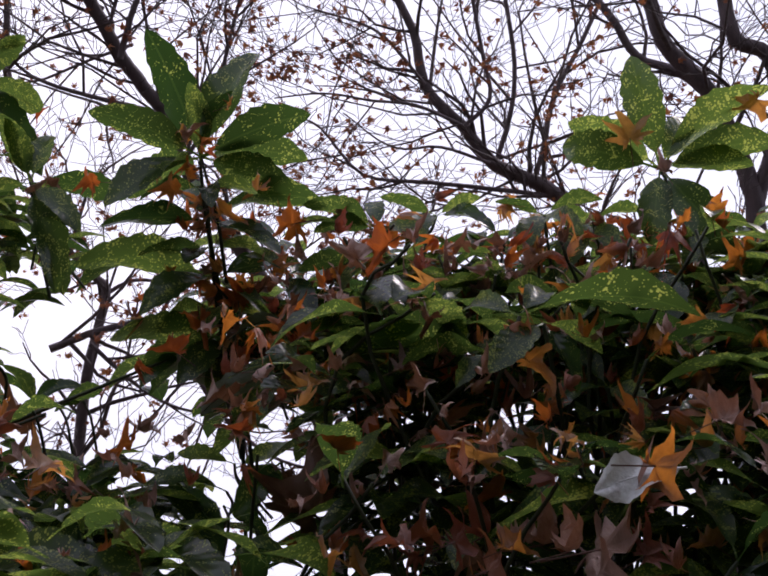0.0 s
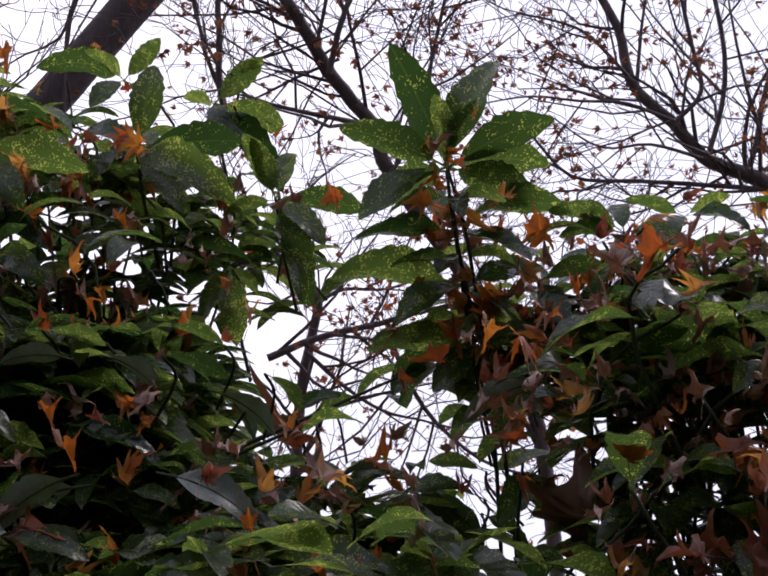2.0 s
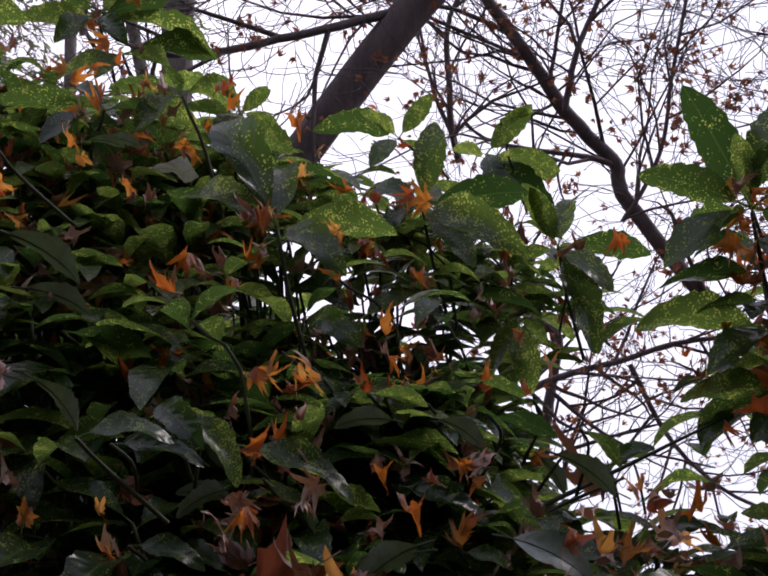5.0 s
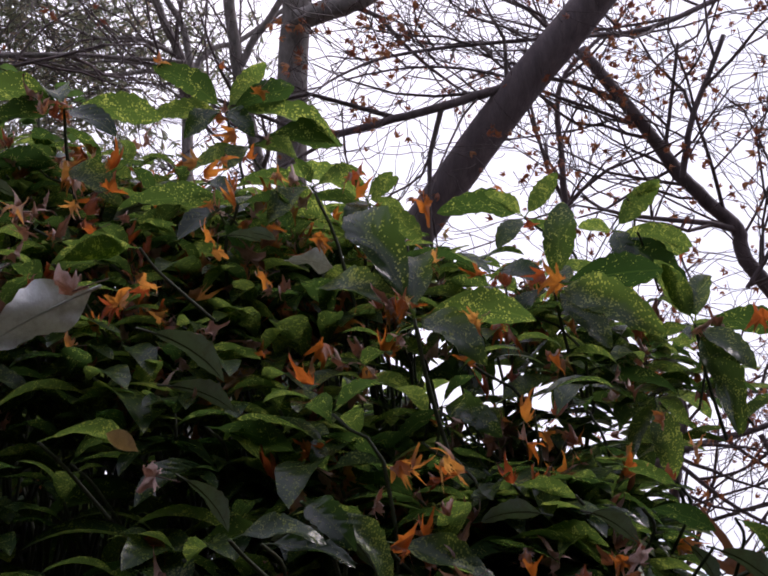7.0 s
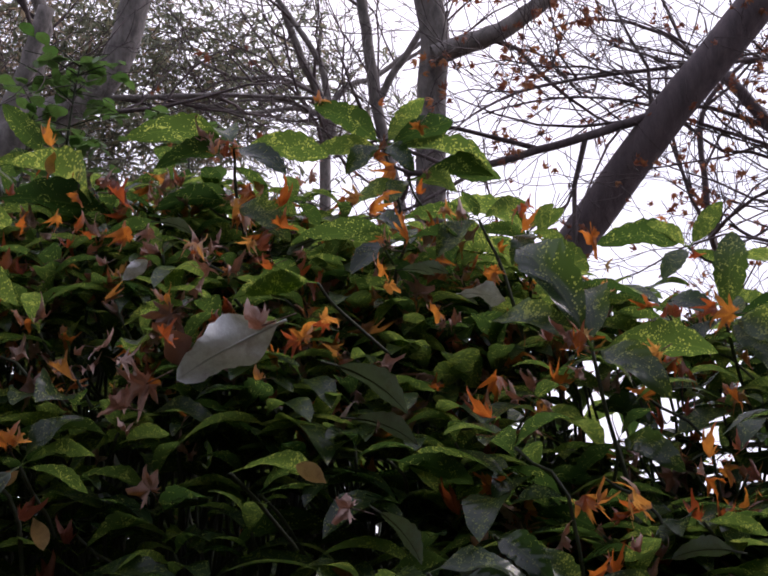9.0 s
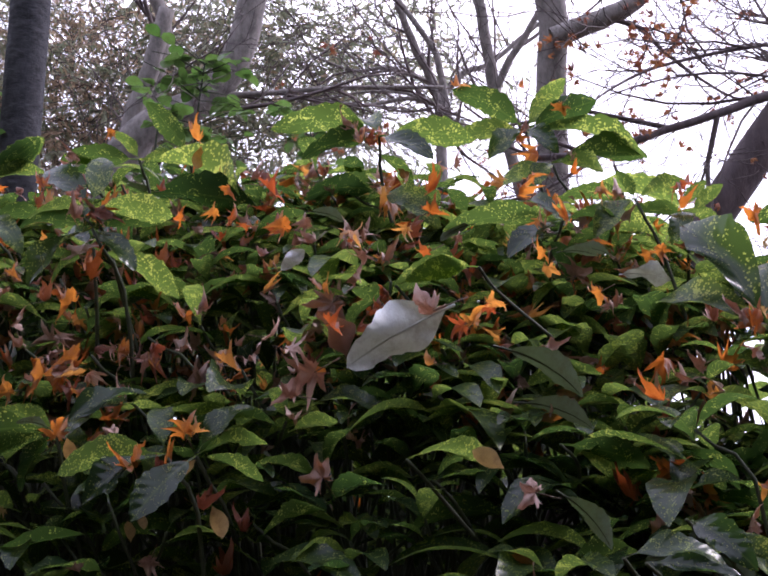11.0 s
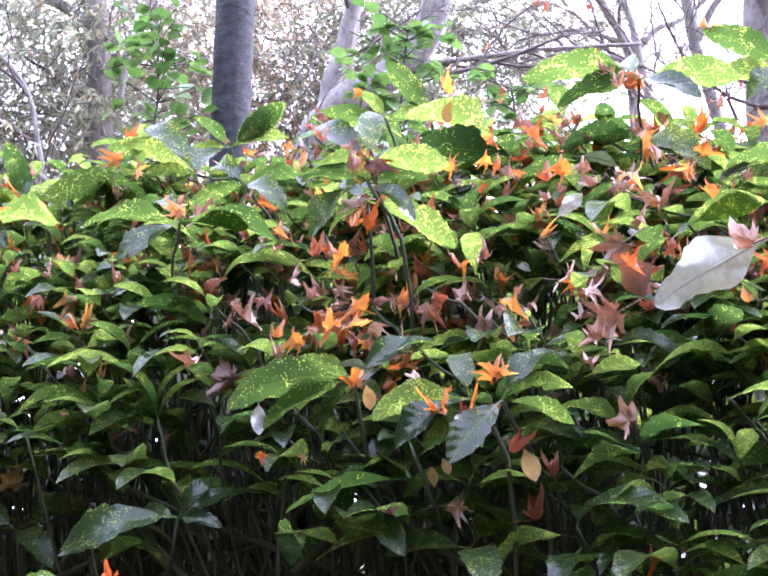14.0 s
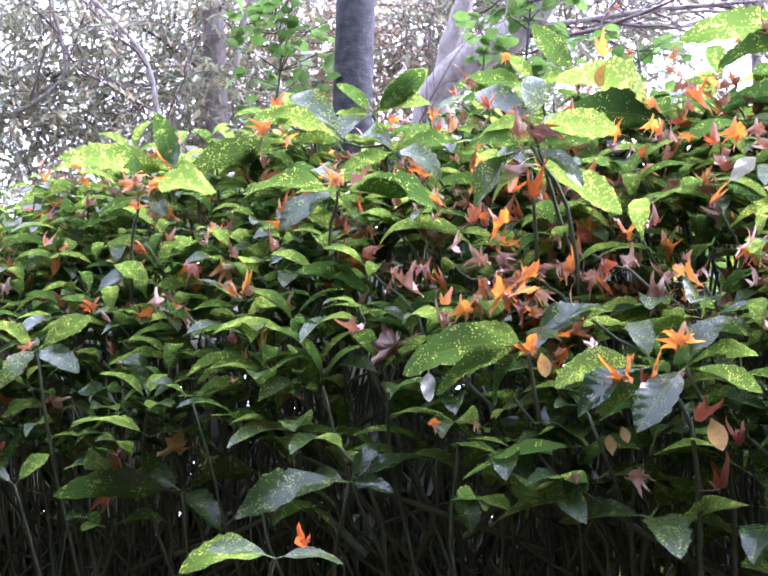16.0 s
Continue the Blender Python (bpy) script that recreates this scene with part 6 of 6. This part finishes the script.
crown(far_tree, (-7.046, 1.447, 4.028), 0.75, 150, OLIVE, 0.065, "drooping grey-green foliage", 0.5)
crown(far_tree, (-6.815, 1.625, 4.39), 0.75, 150, OLIVE, 0.065, "drooping grey-green foliage", 0.5)
crown(far_tree, (-6.565, 3.331, 4.73), 0.85, 150, OLIVE, 0.055, "drooping grey-green foliage", 0.5)
crown(far_tree, (-6.763, 3.159, 4.476), 0.85, 150, OLIVE, 0.055, "drooping grey-green foliage", 0.5)
crown(far_tree, (-6.451, 3.571, 4.446), 0.85, 150, RUSSET, 0.055, "faded russet-brown foliage", 0.5)
crown(far_tree, (-5.989, 4.07, 4.733), 0.85, 150, RUSSET, 0.055, "faded russet-brown foliage", 0.5)
crown(far_tree, (-6.065, 3.887, 4.964), 0.85, 150, RUSSET, 0.055, "faded russet-brown foliage", 0.5)
crown(far_tree, (-6.18, 3.903, 4.588), 0.85, 150, RUSSET, 0.055, "faded russet-brown foliage", 0.5)
crown(far_tree, (-5.742, 4.204, 4.957), 0.85, 150, OLIVE, 0.055, "drooping grey-green foliage", 0.5)
crown(far_tree, (-6.769, 3.219, 4.916), 0.85, 150, OLIVE, 0.055, "drooping grey-green foliage", 0.5)
crown(far_tree, (-6.976, 3.144, 4.542), 0.85, 150, RUSSET, 0.055, "faded russet-brown foliage", 0.5)
crown(far_tree, (-6.353, 3.755, 4.529), 0.85, 150, RUSSET, 0.055, "faded russet-brown foliage", 0.5)
crown(far_tree, (-6.55, 3.369, 5.1), 0.85, 150, OLIVE, 0.055, "drooping grey-green foliage", 0.5)
crown(bowed_tree, (-5.296, 4.148, 4.876), 0.70, 100, OLIVE, 0.060, "drooping grey-green foliage", 0.3)
crown(bowed_tree, (-5.065, 4.436, 4.692), 0.70, 100, OLIVE, 0.060, "drooping grey-green foliage", 0.3)
crown(bowed_tree, (-5.322, 4.255, 4.487), 0.70, 100, OLIVE, 0.060, "drooping grey-green foliage", 0.3)
crown(bowed_tree, (-4.854, 4.565, 4.815), 0.70, 100, OLIVE, 0.060, "drooping grey-green foliage", 0.3)
crown(bowed_tree, (-4.678, 4.827, 4.453), 0.70, 100, OLIVE, 0.060, "drooping grey-green foliage", 0.3)
crown(grey_tree, (-5.205, 4.127, 4.734), 0.60, 26, OLIVE, 0.055, "dark feathery evergreen sprays", 0.2)
crown(grey_tree, (-4.929, 4.341, 4.557), 0.60, 26, OLIVE, 0.055, "dark feathery evergreen sprays", 0.2)
crown(grey_tree, (-5.254, 4.196, 4.394), 0.60, 26, OLIVE, 0.055, "dark feathery evergreen sprays", 0.2)
crown(grey_tree, (-4.604, 4.486, 4.719), 0.60, 26, OLIVE, 0.055, "dark feathery evergreen sprays", 0.2)
crown(grey_tree, (-4.846, 4.474, 4.271), 0.60, 26, OLIVE, 0.055, "dark feathery evergreen sprays", 0.2)
crown(grey_tree, (-4.441, 4.658, 4.46), 0.60, 26, OLIVE, 0.055, "dark feathery evergreen sprays", 0.2)
crown(grey_tree, (-4.175, 4.785, 4.567), 0.60, 26, OLIVE, 0.055, "dark feathery evergreen sprays", 0.2)
crown(grey_tree, (-5.068, 3.944, 4.714), 0.60, 26, OLIVE, 0.055, "dark feathery evergreen sprays", 0.2)
crown(grey_tree, (-5.494, 3.677, 4.467), 0.60, 26, OLIVE, 0.055, "dark feathery evergreen sprays", 0.2)
crown(pale_tree, (-4.448, 4.81, 4.493), 0.55, 30, OLIVE, 0.055, "drooping grey-green foliage", 0.2)
crown(pale_tree, (-4.638, 4.622, 4.438), 0.55, 30, OLIVE, 0.055, "drooping grey-green foliage", 0.2)
crown(pale_tree, (-4.079, 5.232, 4.429), 0.55, 30, OLIVE, 0.055, "drooping grey-green foliage", 0.2)
crown(far_tree, (-7.536, 2.196, 3.472), 0.80, 110, OLIVE, 0.070, "drooping grey-green foliage", 0.5)
crown(far_tree, (-7.042, 2.81, 3.537), 0.80, 110, OLIVE, 0.070, "drooping grey-green foliage", 0.5)
crown(far_tree, (-6.48, 3.451, 3.787), 0.80, 110, OLIVE, 0.070, "drooping grey-green foliage", 0.5)
crown(far_tree, (-6.918, 3.154, 3.917), 0.80, 110, OLIVE, 0.070, "drooping grey-green foliage", 0.5)
crown(far_tree, (-6.299, 3.739, 3.966), 0.80, 110, RUSSET, 0.070, "faded russet-brown foliage", 0.5)
crown(far_tree, (-5.629, 4.364, 4.044), 0.80, 110, OLIVE, 0.070, "drooping grey-green foliage", 0.5)
crown(far_tree, (-4.982, 4.967, 4.122), 0.80, 110, OLIVE, 0.070, "drooping grey-green foliage", 0.5)
crown(far_tree, (-5.889, 4.197, 4.088), 0.80, 110, OLIVE, 0.070, "drooping grey-green foliage", 0.5)
crown(far_tree, (-5.778, 4.196, 4.06), 0.80, 110, OLIVE, 0.070, "drooping grey-green foliage", 0.5)
sapling([(-4.3, 1.84, -0.12), (-4.28, 1.86, 2.4), (-4.24, 1.88, 2.95), (-4.2, 1.9, 3.3), (-4.24, 1.87, 3.52)], 46, 0.3, "young sapling with dense fresh green oval leaves")
sapling([(-3.5, 2.5, -0.12), (-3.5, 2.5, 2.4), (-3.46, 2.49, 2.95), (-3.42, 2.48, 3.25), (-3.4, 2.49, 3.44)], 34, 0.26, "young sapling with fresh green oval leaves")
sapling([(-3.72, 2.46, -0.12), (-3.72, 2.46, 2.6), (-3.7, 2.5, 3.1), (-3.68, 2.52, 3.42)], 14, 0.2, "slender young sapling with fresh green oval leaves")
sapling([(-3.25, 3.0, -0.12), (-3.27, 3.0, 2.6), (-3.3, 2.99, 3.1), (-3.32, 2.98, 3.36)], 20, 0.26, "slender young sapling with fresh green oval leaves")
